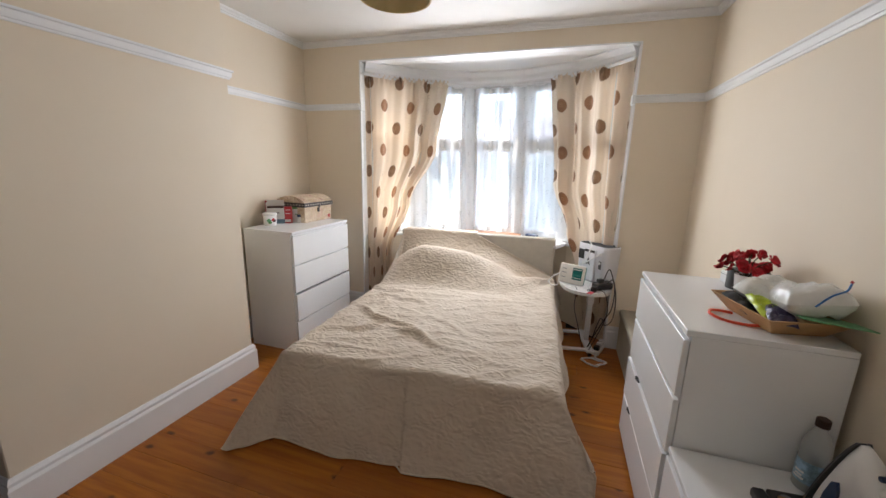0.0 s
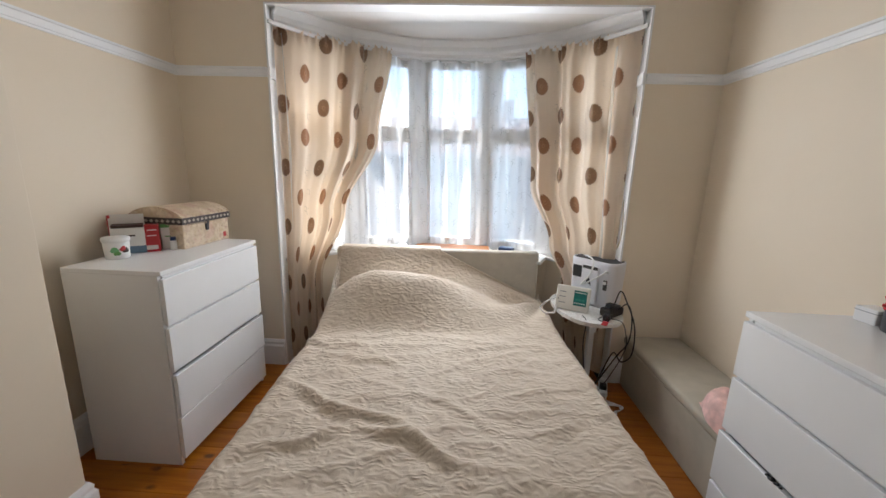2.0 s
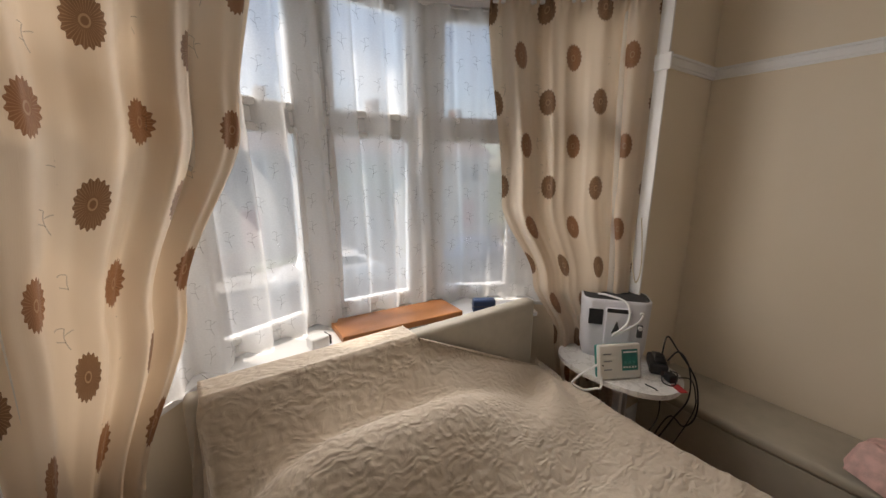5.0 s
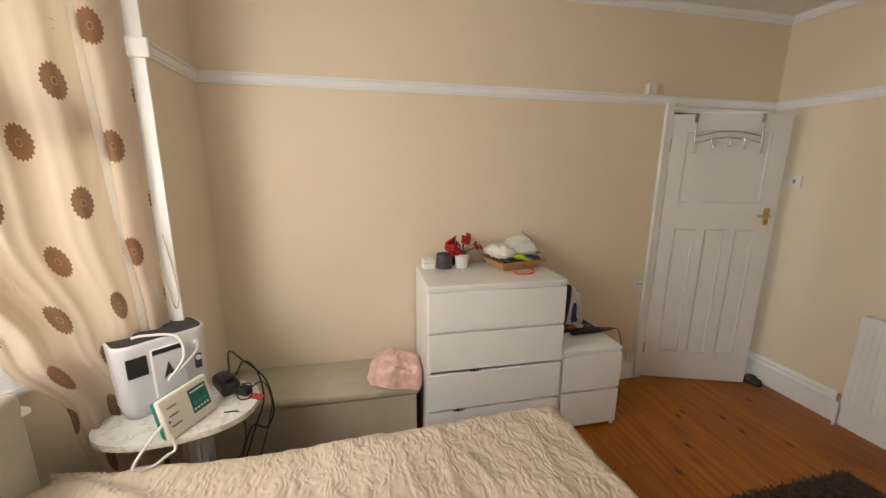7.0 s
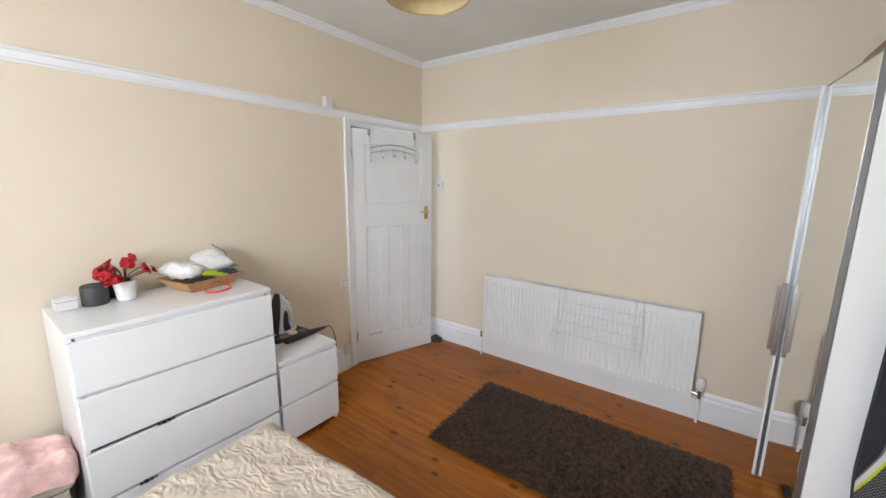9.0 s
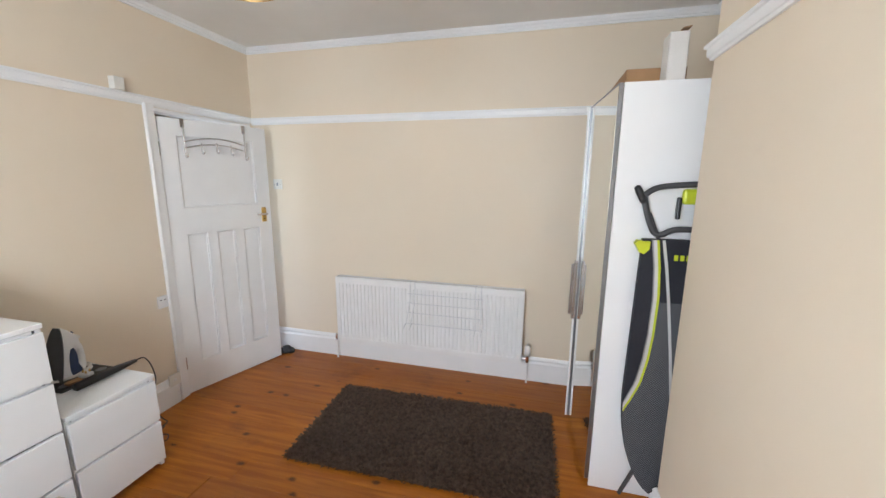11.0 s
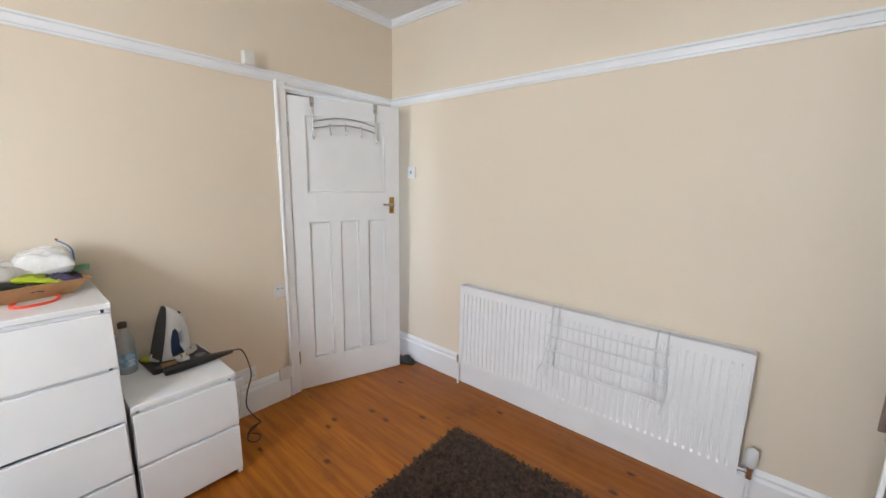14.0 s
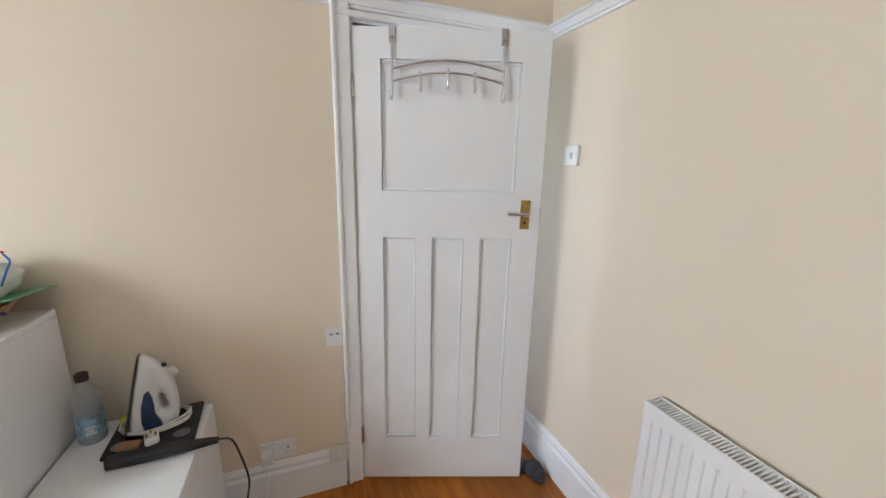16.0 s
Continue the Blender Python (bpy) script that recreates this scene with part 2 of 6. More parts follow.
def quilt_cloth():
    m, t, b = nodes_of("quilted_beige_cotton")
    co = obj_co(t)
    warp = t.nodes.new("ShaderNodeTexNoise")
    warp.inputs["Scale"].default_value = 9
    link(t, co, warp.inputs["Vector"])
    mix = t.nodes.new("ShaderNodeVectorMath")
    mix.operation = "MULTIPLY_ADD"
    mix.inputs[1].default_value = (0.09, 0.09, 0.09)
    link(t, warp.outputs["Color"], mix.inputs[0])
    link(t, co, mix.inputs[2])
    mp = t.nodes.new("ShaderNodeMapping")
    mp.inputs["Scale"].default_value = (30, 64, 46)
    link(t, mix.outputs[0], mp.inputs["Vector"])
    vo = t.nodes.new("ShaderNodeTexVoronoi")
    vo.feature = "SMOOTH_F1"
    vo.inputs["Scale"].default_value = 1.0
    link(t, mp.outputs[0], vo.inputs["Vector"])
    puff = calc(t, "SUBTRACT", 1.0, vo.outputs["Distance"])
    weave = noise_of(t, co, 420, 2)
    big = noise_of(t, co, 3.0, 5)
    c = mixc(t, ramp(t, big, 0.3, 0.7), (0.58, 0.49, 0.39), (0.65, 0.56, 0.455))
    c = mixc(t, calc(t, "MULTIPLY", ramp(t, weave, 0.4, 0.7), 0.2), c, (0.46, 0.375, 0.29))
    link(t, c, b.inputs["Base Color"])
    b.inputs["Roughness"].default_value = 0.85
    b.inputs["Sheen Weight"].default_value = 0.15
    crease = noise_of(t, mix.outputs[0], 26, 4, 0.6)
    bump_to(t, b, calc(t, "ADD", calc(t, "ADD", puff, calc(t, "MULTIPLY", crease, 0.45)), calc(t, "MULTIPLY", weave, 0.06)), 0.9, 0.009)
    return m


def curtain_cloth():
    """Cream satin with brown flower discs in staggered columns; uv in metres of cloth."""
    m, t, b = nodes_of("cream_satin_with_brown_flower_discs")
    uv = t.nodes.new("ShaderNodeUVMap").outputs[0]
    sep = t.nodes.new("ShaderNodeSeparateXYZ")
    link(t, uv, sep.inputs[0])
    CW, RH = 0.215, 0.42
    cu = calc(t, "DIVIDE", sep.outputs[0], CW)
    col = calc(t, "FLOOR", cu)
    odd = calc(t, "MODULO", col, 2.0)
    fx = calc(t, "MULTIPLY", calc(t, "SUBTRACT", calc(t, "FRACT", cu), 0.5), CW)
    rv = calc(t, "ADD", calc(t, "DIVIDE", sep.outputs[1], RH), calc(t, "MULTIPLY", odd, 0.5))
    fy = calc(t, "MULTIPLY", calc(t, "SUBTRACT", calc(t, "FRACT", rv), 0.5), RH)
    rad = calc(t, "SQRT", calc(t, "ADD", calc(t, "MULTIPLY", fx, fx), calc(t, "MULTIPLY", fy, fy)))
    ang = calc(t, "ARCTAN2", fy, fx)
    petals = calc(t, "MULTIPLY", calc(t, "SINE", calc(t, "MULTIPLY", ang, 18.0)), 0.004)
    edge = calc(t, "ADD", petals, 0.060)
    disc = calc(t, "SUBTRACT", 1.0, ramp(t, calc(t, "SUBTRACT", rad, edge), -0.001, 0.001))
    ring = calc(t, "MULTIPLY", ramp(t, calc(t, "ABSOLUTE", calc(t, "SUBTRACT", rad, 0.013)), 0.004, 0.0015), 1.0)
    veins = calc(t, "MULTIPLY", ramp(t, calc(t, "SINE", calc(t, "MULTIPLY", ang, 36.0)), 0.55, 0.95), ramp(t, rad, 0.016, 0.022))
    base = (0.74, 0.66, 0.56)
    slub = t.nodes.new("ShaderNodeMapping")
    slub.inputs["Scale"].default_value = (260, 14, 1)
    link(t, uv, slub.inputs["Vector"])
    thread = noise_of(t, slub.outputs[0], 1.0, 3)
    cream = mixc(t, calc(t, "MULTIPLY", thread, 0.3), base, (0.70, 0.62, 0.50))
    brown = mixc(t, odd, (0.20, 0.115, 0.065), (0.27, 0.135, 0.07))
    brown = mixc(t, calc(t, "MAXIMUM", calc(t, "MULTIPLY", ring, 0.7), calc(t, "MULTIPLY", veins, 0.45)), brown, (0.46, 0.33, 0.22))
    c = mixc(t, disc, cream, brown)
    b.inputs["Roughness"].default_value = 0.42
    b.inputs["Sheen Weight"].default_value = 0.3
    link(t, c, b.inputs["Base Color"])
    bump_to(t, b, calc(t, "ADD", thread, calc(t, "MULTIPLY", disc, 0.6)), 0.2, 0.002)
    tr = t.nodes.new("ShaderNodeBsdfTranslucent")
    link(t, mixc(t, 0.8, c, (1.0, 0.80, 0.60), "MULTIPLY"), tr.inputs["Color"])
    mx = t.nodes.new("ShaderNodeMixShader")
    mx.inputs[0].default_value = 0.42
    link(t, b.outputs[0], mx.inputs[1])
    link(t, tr.outputs[0], mx.inputs[2])
    link(t, mx.outputs[0], t.nodes["Material Output"].inputs["Surface"])
    return m


def sheer_cloth(name, opacity, color=(0.9, 0.9, 0.9)):
    m, t, b = nodes_of(name)
    co = t.nodes.new("ShaderNodeUVMap").outputs[0]
    thread = noise_of(t, co, 160, 3)
    tr, tl, df = t.nodes.new("ShaderNodeBsdfTransparent"), t.nodes.new("ShaderNodeBsdfTranslucent"), t.nodes.new("ShaderNodeBsdfDiffuse")
    tl.inputs["Color"].default_value = df.inputs["Color"].default_value = (*color, 1)
    mx, my = t.nodes.new("ShaderNodeMixShader"), t.nodes.new("ShaderNodeMixShader")
    mx.inputs[0].default_value = 0.3
    link(t, tl.outputs[0], mx.inputs[1])
    link(t, df.outputs[0], mx.inputs[2])
    r = t.nodes.new("ShaderNodeMapRange")
    r.inputs[3].default_value, r.inputs[4].default_value = opacity - 0.08, opacity + 0.08
    link(t, thread, r.inputs[0])
    link(t, r.outputs[0], my.inputs[0])
    link(t, tr.outputs[0], my.inputs[1])
    link(t, mx.outputs[0], my.inputs[2])
    link(t, my.outputs[0], t.nodes["Material Output"].inputs["Surface"])
    return m


def glass(name="window_glass", color=(1, 1, 1), rough=0.0):
    """Thin pane: clear with a glossy face."""
    m, t, b = nodes_of(name)
    tr, gl, fr, mx = (t.nodes.new(k) for k in ("ShaderNodeBsdfTransparent", "ShaderNodeBsdfGlossy", "ShaderNodeFresnel", "ShaderNodeMixShader"))
    tr.inputs["Color"].default_value = (*color, 1)
    gl.inputs["Roughness"].default_value = rough
    fr.inputs["IOR"].default_value = 1.35
    link(t, fr.outputs[0], mx.inputs[0])
    link(t, tr.outputs[0], mx.inputs[1])
    link(t, gl.outputs[0], mx.inputs[2])
    link(t, mx.outputs[0], t.nodes["Material Output"].inputs["Surface"])
    return m


def marbled(name):
    m, t, b = nodes_of(name)
    co = obj_co(t)
    n1 = noise_of(t, co, 9, 8, 0.7)
    vein = calc(t, "SUBTRACT", 1.0, ramp(t, calc(t, "ABSOLUTE", calc(t, "SUBTRACT", n1, 0.5)), 0.0, 0.035))
    c = mixc(t, ramp(t, noise_of(t, co, 4, 4), 0.4, 0.7), (0.78, 0.77, 0.75), (0.66, 0.65, 0.63))
    c = mixc(t, calc(t, "MULTIPLY", vein, 0.55), c, (0.42, 0.40, 0.38))
    link(t, c, b.inputs["Base Color"])
    b.inputs["Roughness"].default_value = 0.28
    return m


def map_paper(name):
    m, t, b = nodes_of(name)
    co = obj_co(t)
    a, v = noise_of(t, co, 13, 7, 0.7), noise_of(t, co, 34, 5, 0.7)
    c = mixc(t, ramp(t, a, 0.35, 0.65), (0.54, 0.42, 0.27), (0.72, 0.61, 0.46))
    c = mixc(t, calc(t, "MULTIPLY", ramp(t, noise_of(t, co, 11, 3), 0.50, 0.62), 0.5), c, (0.52, 0.30, 0.24))
    line = calc(t, "SUBTRACT", 1.0, ramp(t, calc(t, "ABSOLUTE", calc(t, "SUBTRACT", v, 0.5)), 0.0, 0.02))
    c = mixc(t, calc(t, "MULTIPLY", line, 0.75), c, (0.26, 0.15, 0.13))
    link(t, c, b.inputs["Base Color"])
    b.inputs["Roughness"].default_value = 0.6
    return m


def mesh_cloth(name):
    m, t, b = nodes_of(name)
    co = obj_co(t)
    sep = t.nodes.new("ShaderNodeSeparateXYZ")
    link(t, co, sep.inputs[0])
    sx = calc(t, "SINE", calc(t, "MULTIPLY", sep.outputs[0], 520.0))
    sz = calc(t, "SINE", calc(t, "MULTIPLY", sep.outputs[2], 520.0))
    d = ramp(t, calc(t, "MULTIPLY", sx, sz), 0.05, 0.4)
    c = mixc(t, d, (0.03, 0.032, 0.04), (0.19, 0.195, 0.21))
    link(t, c, b.inputs["Base Color"])
    b.inputs["Roughness"].default_value = 0.75
    bump_to(t, b, d, 0.2, 0.001)
    return m


M_WALL = wall_paint()
M_CEIL = plain("white_ceiling_paint", (0.80, 0.79, 0.77), 0.75, vary=0.04, scale=1.5, bump=0.15, fine=220)
M_TRIM = plain("white_gloss_trim_paint", (0.86, 0.87, 0.88), 0.35, vary=0.025, scale=4, bump=0.05, fine=90, stains=0.02)
M_DOOR = plain("white_painted_door", (0.86, 0.87, 0.88), 0.35, vary=0.02, scale=5, bump=0.06, fine=70, stains=0.02)
M_FLOOR = floor_wood()
M_GAP = plain("dark_floor_void", (0.03, 0.02, 0.012), 0.9)
M_FOIL = plain("white_foil_board", (0.86, 0.87, 0.88), 0.24, vary=0.012, scale=4, fine=9)
M_PVC = plain("white_pvc", (0.87, 0.87, 0.87), 0.3, vary=0.03, scale=5)
M_QUILT = quilt_cloth()
M_SHEET = plain("white_mattress_cloth", (0.7, 0.68, 0.63), 0.9, bump=0.3)
M_HEADB = plain("grey_beige_upholstery", (0.53, 0.49, 0.42), 0.8, vary=0.08, scale=9, bump=0.35, fine=300)
M_CURTAIN = curtain_cloth()
M_NET = sheer_cloth("sheer_white_voile", 0.62, (0.95, 0.95, 0.95))
M_EMB = sheer_cloth("grey_embroidery_thread", 0.34, (0.46, 0.46, 0.48))
M_GLASS = glass()
M_PLANK = plain("orange_brown_plank", (0.44, 0.18, 0.065), 0.45, vary=0.15, scale=6, bump=0.15)
M_OTTO = plain("beige_linen_ottoman", (0.47, 0.43, 0.35), 0.85, vary=0.07, scale=7, bump=0.4, fine=380, stains=0.25)
M_PINK = plain("pink_fleece", (0.80, 0.53, 0.485), 0.95, vary=0.16, scale=22, bump=0.8, fine=160)
M_BLACK = plain("black_plastic", (0.018, 0.018, 0.02), 0.42, vary=0.2, scale=20)
M_DGREY = plain("dark_grey_plastic", (0.06, 0.06, 0.065), 0.45, vary=0.15)
M_WHITEP = plain("white_plastic", (0.80, 0.80, 0.80), 0.32, vary=0.03)
M_OFFW = plain("offwhite_plastic", (0.76, 0.74, 0.69), 0.35, vary=0.04)
M_LILAC = plain("pale_lilac_white_plastic", (0.74, 0.74, 0.79), 0.3, vary=0.03)
M_TEAL = plain("teal_plastic", (0.02, 0.22, 0.19), 0.35, vary=0.08)
M_SCREEN = plain("teal_screen", (0.02, 0.16, 0.145), 0.15, vary=0.15, scale=30)
M_MARB = marbled("marbled_white_top")
M_CHROME = plain("brushed_chrome", (0.66, 0.66, 0.68), 0.25, 1.0, vary=0.04, scale=6, fine=10)
M_ALU = plain("grey_aluminium", (0.30, 0.31, 0.33), 0.4, 1.0, vary=0.05, scale=20)
M_BRASS = plain("worn_brass", (0.62, 0.42, 0.14), 0.3, 1.0, vary=0.2, scale=60)
M_MIRROR = plain("mirror_silver", (0.86, 0.88, 0.86), 0.07, 1.0, vary=0.0)
M_MIRROR.node_tree.nodes["Principled BSDF"].inputs["Roughness"].default_value = 0.0
for l in list(M_MIRROR.node_tree.links):
    if l.to_socket.name == "Roughness":
        M_MIRROR.node_tree.links.remove(l)
M_RUG = plain("dark_brown_shag", (0.125, 0.082, 0.058), 0.95, vary=0.4, scale=40, bump=0.5)
M_RED = plain("red_silk_petal", (0.55, 0.010, 0.022), 0.6, vary=0.3, scale=40)
M_STEM = plain("dark_stem", (0.06, 0.055, 0.03), 0.7, vary=0.2, scale=30)
M_POT = plain("white_ceramic", (0.82, 0.81, 0.79), 0.2, vary=0.02)
M_TRAY = plain("light_wood_tray", (0.52, 0.30, 0.13), 0.5, vary=0.14, scale=14, bump=0.15)
M_BAG = plain("milky_plastic_bag", (0.78, 0.78, 0.76), 0.25, vary=0.08, scale=20, bump=0.4, fine=40)
M_LIME = plain("lime_pack", (0.50, 0.62, 0.03), 0.35, vary=0.15, scale=18)
M_PURPLE = plain("dark_purple_pack", (0.06, 0.045, 0.11), 0.35, vary=0.3, scale=25)
M_GREEN = plain("green_card", (0.16, 0.42, 0.20), 0.5, vary=0.08)
M_ORANGE = plain("orange_red_strap", (0.85, 0.10, 0.05), 0.4, vary=0.05)
M_BLUE = plain("blue_cord", (0.05, 0.20, 0.55), 0.5)
M_NAVY = plain("navy_plastic", (0.015, 0.035, 0.10), 0.35, vary=0.1)
M_MAP = map_paper("old_map_paper")
M_CARD = plain("brown_cardboard", (0.40, 0.235, 0.115), 0.8, vary=0.1, scale=10)
M_WCARD = plain("white_carton", (0.74, 0.72, 0.69), 0.55, vary=0.06, scale=10)
M_RCARD = plain("red_carton", (0.45, 0.03, 0.035), 0.45, vary=0.08)
M_BCARD = plain("blue_grey_carton", (0.12, 0.20, 0.28), 0.45, vary=0.08)
M_GCARD = plain("green_carton", (0.12, 0.32, 0.10), 0.45, vary=0.08)
M_DARKB = plain("dark_brown_paper", (0.05, 0.022, 0.016), 0.6, vary=0.2)
M_BAND = plain("dark_woven_band", (0.055, 0.045, 0.045), 0.7, vary=0.3, scale=90)
M_BANDL = plain("pale_woven_motif", (0.42, 0.38, 0.32), 0.7)
M_ROPE = plain("cream_rope", (0.62, 0.54, 0.40), 0.85, bump=0.4)
M_SHADE = plain("gold_fabric_shade", (0.62, 0.50, 0.26), 0.7, vary=0.12, scale=12, bump=0.3)
M_BOARD = plain("navy_black_ironing_cover", (0.018, 0.02, 0.03), 0.8, vary=0.15, bump=0.3)
M_MESHC = mesh_cloth("grey_mesh_cover")
M_YELLOW = plain("lime_yellow_plastic", (0.55, 0.62, 0.02), 0.4, vary=0.05)
M_SILVERC = plain("silver_stripe", (0.62, 0.62, 0.62), 0.5)
M_CLEAR = plain("frosted_clear_plastic", (0.76, 0.77, 0.79), 0.3, vary=0.02)
M_BOTTLE = sheer_cloth("clear_bottle_plastic", 0.42, (0.86, 0.90, 0.92))
M_LABEL = plain("blue_label", (0.30, 0.46, 0.60), 0.4, vary=0.45, scale=45)
M_SUEDE = plain("dark_grey_suede", (0.05, 0.048, 0.05), 0.9, vary=0.2, scale=25)
M_LAND = plain("pale_landing_paint", (0.80, 0.77, 0.70), 0.7, vary=0.04, scale=2)
# ---- the room: walls, floor, ceiling ----
XR, XL, XC, YW, YD, ZC = 1.71, -1.78, -1.35, 3.42, -0.42, 2.66
CB0, CB1 = 0.77, 2.08                       # chimney breast
BX0, BX1, BZ = -1.163, 1.235, 2.48          # bay opening
BCX, BCY, BR, BSEG = 0.036, 2.76, 1.41, 5   # bay arc
HALF = math.asin((BX1 - BX0) / 2 / BR)
D0, D1, DH = -0.30, 0.475, 2.0              # doorway


def arc(a, r=BR):
    return (BCX + r * math.sin(a), BCY + r * math.cos(a))


struct("wall_right", add_box(add_box(add_box(bmesh.new(), XR, XR + 0.12, D1, YW + 0.1, 0, ZC), XR, XR + 0.12, YD - 0.12, D0, 0, ZC), XR, XR + 0.12, D0, D1, DH, ZC), M_WALL, "cream painted wall with a doorway")
struct("wall_door_side", box(XL - 0.1, XR, YD - 0.12, YD, 0, ZC), M_WALL, "cream painted wall behind the radiator")
struct("wall_left", box(XL - 0.12, XL, YD, YW + 0.1, 0, ZC), M_WALL, "cream painted alcove wall")
struct("chimney_breast", box(XL, XC, CB0, CB1, 0, ZC, 0.004), M_WALL, "cream painted chimney breast")
struct("wall_window_side", add_box(add_box(add_box(bmesh.new(), XL, BX0, YW, YW + 0.1, 0, ZC), BX1, XR, YW, YW + 0.1, 0, ZC), BX0, BX1, YW, YW + 0.1, BZ, ZC), M_WALL, "cream painted wall round the bay opening")
struct("ceiling", box(XL - 0.1, XR + 0.1, YD - 0.1, YW + 0.1, ZC, ZC + 0.15), M_CEIL, "white painted ceiling")
angles = [-HALF + 2 * HALF * k / BSEG for k in range(BSEG + 1)]
plan = [(BX0 - 0.09, YW + 0.1)] + [arc(a, BR + 0.10) for a in angles] + [(BX1 + 0.09, YW + 0.1)]
struct("bay_ceiling", prism(plan, BZ, BZ + 0.12), M_CEIL, "white painted bay ceiling")
struct("sub_floor", prism([(XL - 0.1, YD - 0.1), (XR + 1.4, YD - 0.1), (XR + 1.4, YW), (BX1, YW), (BX1, YW + 0.1)] + [arc(a, BR + 0.1) for a in reversed(angles)] + [(BX0, YW + 0.1), (BX0, YW), (XL - 0.1, YW)], -0.2, -0.012), M_GAP)
# white lining of the bay opening
bm = bmesh.new()
add_box(bm, BX0, BX0 + 0.012, YW - 0.006, YW + 0.1, 0, BZ - 0.012)
add_box(bm, BX1 - 0.012, BX1, YW - 0.006, YW + 0.1, 0, BZ - 0.012)
add_box(bm, BX0, BX1, YW - 0.006, YW + 0.1, BZ - 0.012, BZ)
struct("bay_opening_trim", bm, M_TRIM, "white painted edge of the bay opening")

# the bay: wall under the sill, posts and five windows
bm = bmesh.new()
for k in range(BSEG):
    a, b = angles[k], angles[k + 1]
    add_prism(bm, [arc(a), arc(b), arc(b, BR + 0.1), arc(a, BR + 0.1)], 0, 0.79)
    add_prism(bm, [arc(a), arc(b), arc(b, BR + 0.1), arc(a, BR + 0.1)], 2.36, BZ)
for s, xo in ((-1, BX0), (1, BX1)):
    e = arc(s * HALF)
    add_prism(bm, [(xo, YW + 0.1), (xo + s * 0.1, YW + 0.1), (e[0] + s * 0.1, e[1]), (e[0], e[1])], 0, BZ)
struct("bay_wall", bm, M_WALL, "cream painted wall under and over the bay windows")
bm = sweep(bmesh.new(), [(-0.05, 0.79), (0.24, 0.79), (0.25, 0.80), (0.25, 0.815), (-0.05, 0.82)], [arc(a) for a in angles[1:-1]])
for pair in (angles[:2], angles[-2:]):
    sweep(bm, [(-0.05, 0.789), (0.035, 0.789), (0.04, 0.80), (0.04, 0.814), (-0.05, 0.819)], [arc(a) for a in pair])
struct("window_sill", bm, M_TRIM, "white painted curved window sill")
bm = sweep(bmesh.new(), [(0.0, 2.345), (0.02, 2.345), (0.022, 2.37), (0.05, 2.40), (0.055, 2.43), (0.09, 2.465), (0.09, 2.48), (0.0, 2.48)], [arc(a) for a in angles])
struct("bay_cornice", bm, M_TRIM, "white moulded cornice round the bay")

ZW0, ZT, ZW1 = 0.82, 1.76, 2.35
for k in range(BSEG):
    am = (angles[k] + angles[k + 1]) / 2
    c = arc(am, BR * math.cos(HALF / BSEG) + 0.03)
    hw = BR * math.sin(HALF / BSEG) - 0.012
    w = thing("window_%d" % (k + 1), pose(c[0], c[1], 0, 0, 0, -math.degrees(am)), "white PVC casement window with a top light", "window", "bay windows", "structure")
    bm = bmesh.new()
    for x0, x1, z0, z1 in ((-hw, -hw + 0.05, ZW0, ZW1), (hw - 0.05, hw, ZW0, ZW1), (-hw + 0.05, hw - 0.05, ZW0, ZW0 + 0.05), (-hw + 0.05, hw - 0.05, ZW1 - 0.04, ZW1), (-hw + 0.05, hw - 0.05, ZT - 0.03, ZT + 0.03)):
        add_box(bm, x0, x1, -0.02, 0.05, z0, z1, 0.005)
    part("window_frame", bm, M_PVC, w)
    for nm, z0, z1 in (("sash", ZW0 + 0.05, ZT - 0.03), ("top_light_sash", ZT + 0.03, ZW1 - 0.04)):
        x0, x1 = -hw + 0.052, hw - 0.052
        bm = bmesh.new()
        d = 0.036
        for q in ((x0, x0 + d, z0, z1), (x1 - d, x1, z0, z1), (x0 + d, x1 - d, z0, z0 + d), (x0 + d, x1 - d, z1 - d, z1)):
            add_box(bm, q[0], q[1], -0.03, 0.02, q[2] + 0.002, q[3] - 0.002, 0.006)
        s = part(nm, bm, M_PVC, w)
        p = part("pane", box(x0 + d - 0.004, x1 - d + 0.004, -0.006, -0.002, z0 + d - 0.004, z1 - d + 0.004), M_GLASS, s)
        p.visible_shadow = False
for k, a in enumerate(angles):
    c = arc(a, BR + 0.03)
    struct("window_post_%d" % (k + 1), box(-0.028, 0.028, -0.035, 0.06, ZW0, ZW1, 0.006, 1, pose(c[0], c[1], 0, 0, 0, -math.degrees(a))), M_PVC, "white PVC corner post")

# cornice, picture rail, skirting
CORN = [(0, ZC - 0.048), (0.010, ZC - 0.048), (0.012, ZC - 0.036), (0.02, ZC - 0.034), (0.022, ZC - 0.022), (0.034, ZC - 0.012), (0.036, ZC), (0, ZC)]
RAIL = [(0, 2.042), (0.010, 2.042), (0.012, 2.052), (0.018, 2.054), (0.020, 2.066), (0.021, 2.084), (0.029, 2.088), (0.029, 2.098), (0, 2.098)]
SKIRT = [(0, 0), (0.022, 0), (0.022, 0.15), (0.014, 0.165), (0.016, 0.18), (0.006, 0.2), (0, 0.2)]
ROOM = [(XR, YD), (XL, YD), (XL, CB0), (XC, CB0), (XC, CB1), (XL, CB1), (XL, YW)]
right_hand = lambda pts: [Vector((x, y)) for x, y in pts]
struct("ceiling_cornice", sweep(bmesh.new(), CORN, right_hand(ROOM + [(XR, YW), (XR, YD + 0.001)])), M_TRIM, "white moulded ceiling cornice")
bm = sweep(bmesh.new(), RAIL, right_hand(ROOM + [(BX0, YW)]))
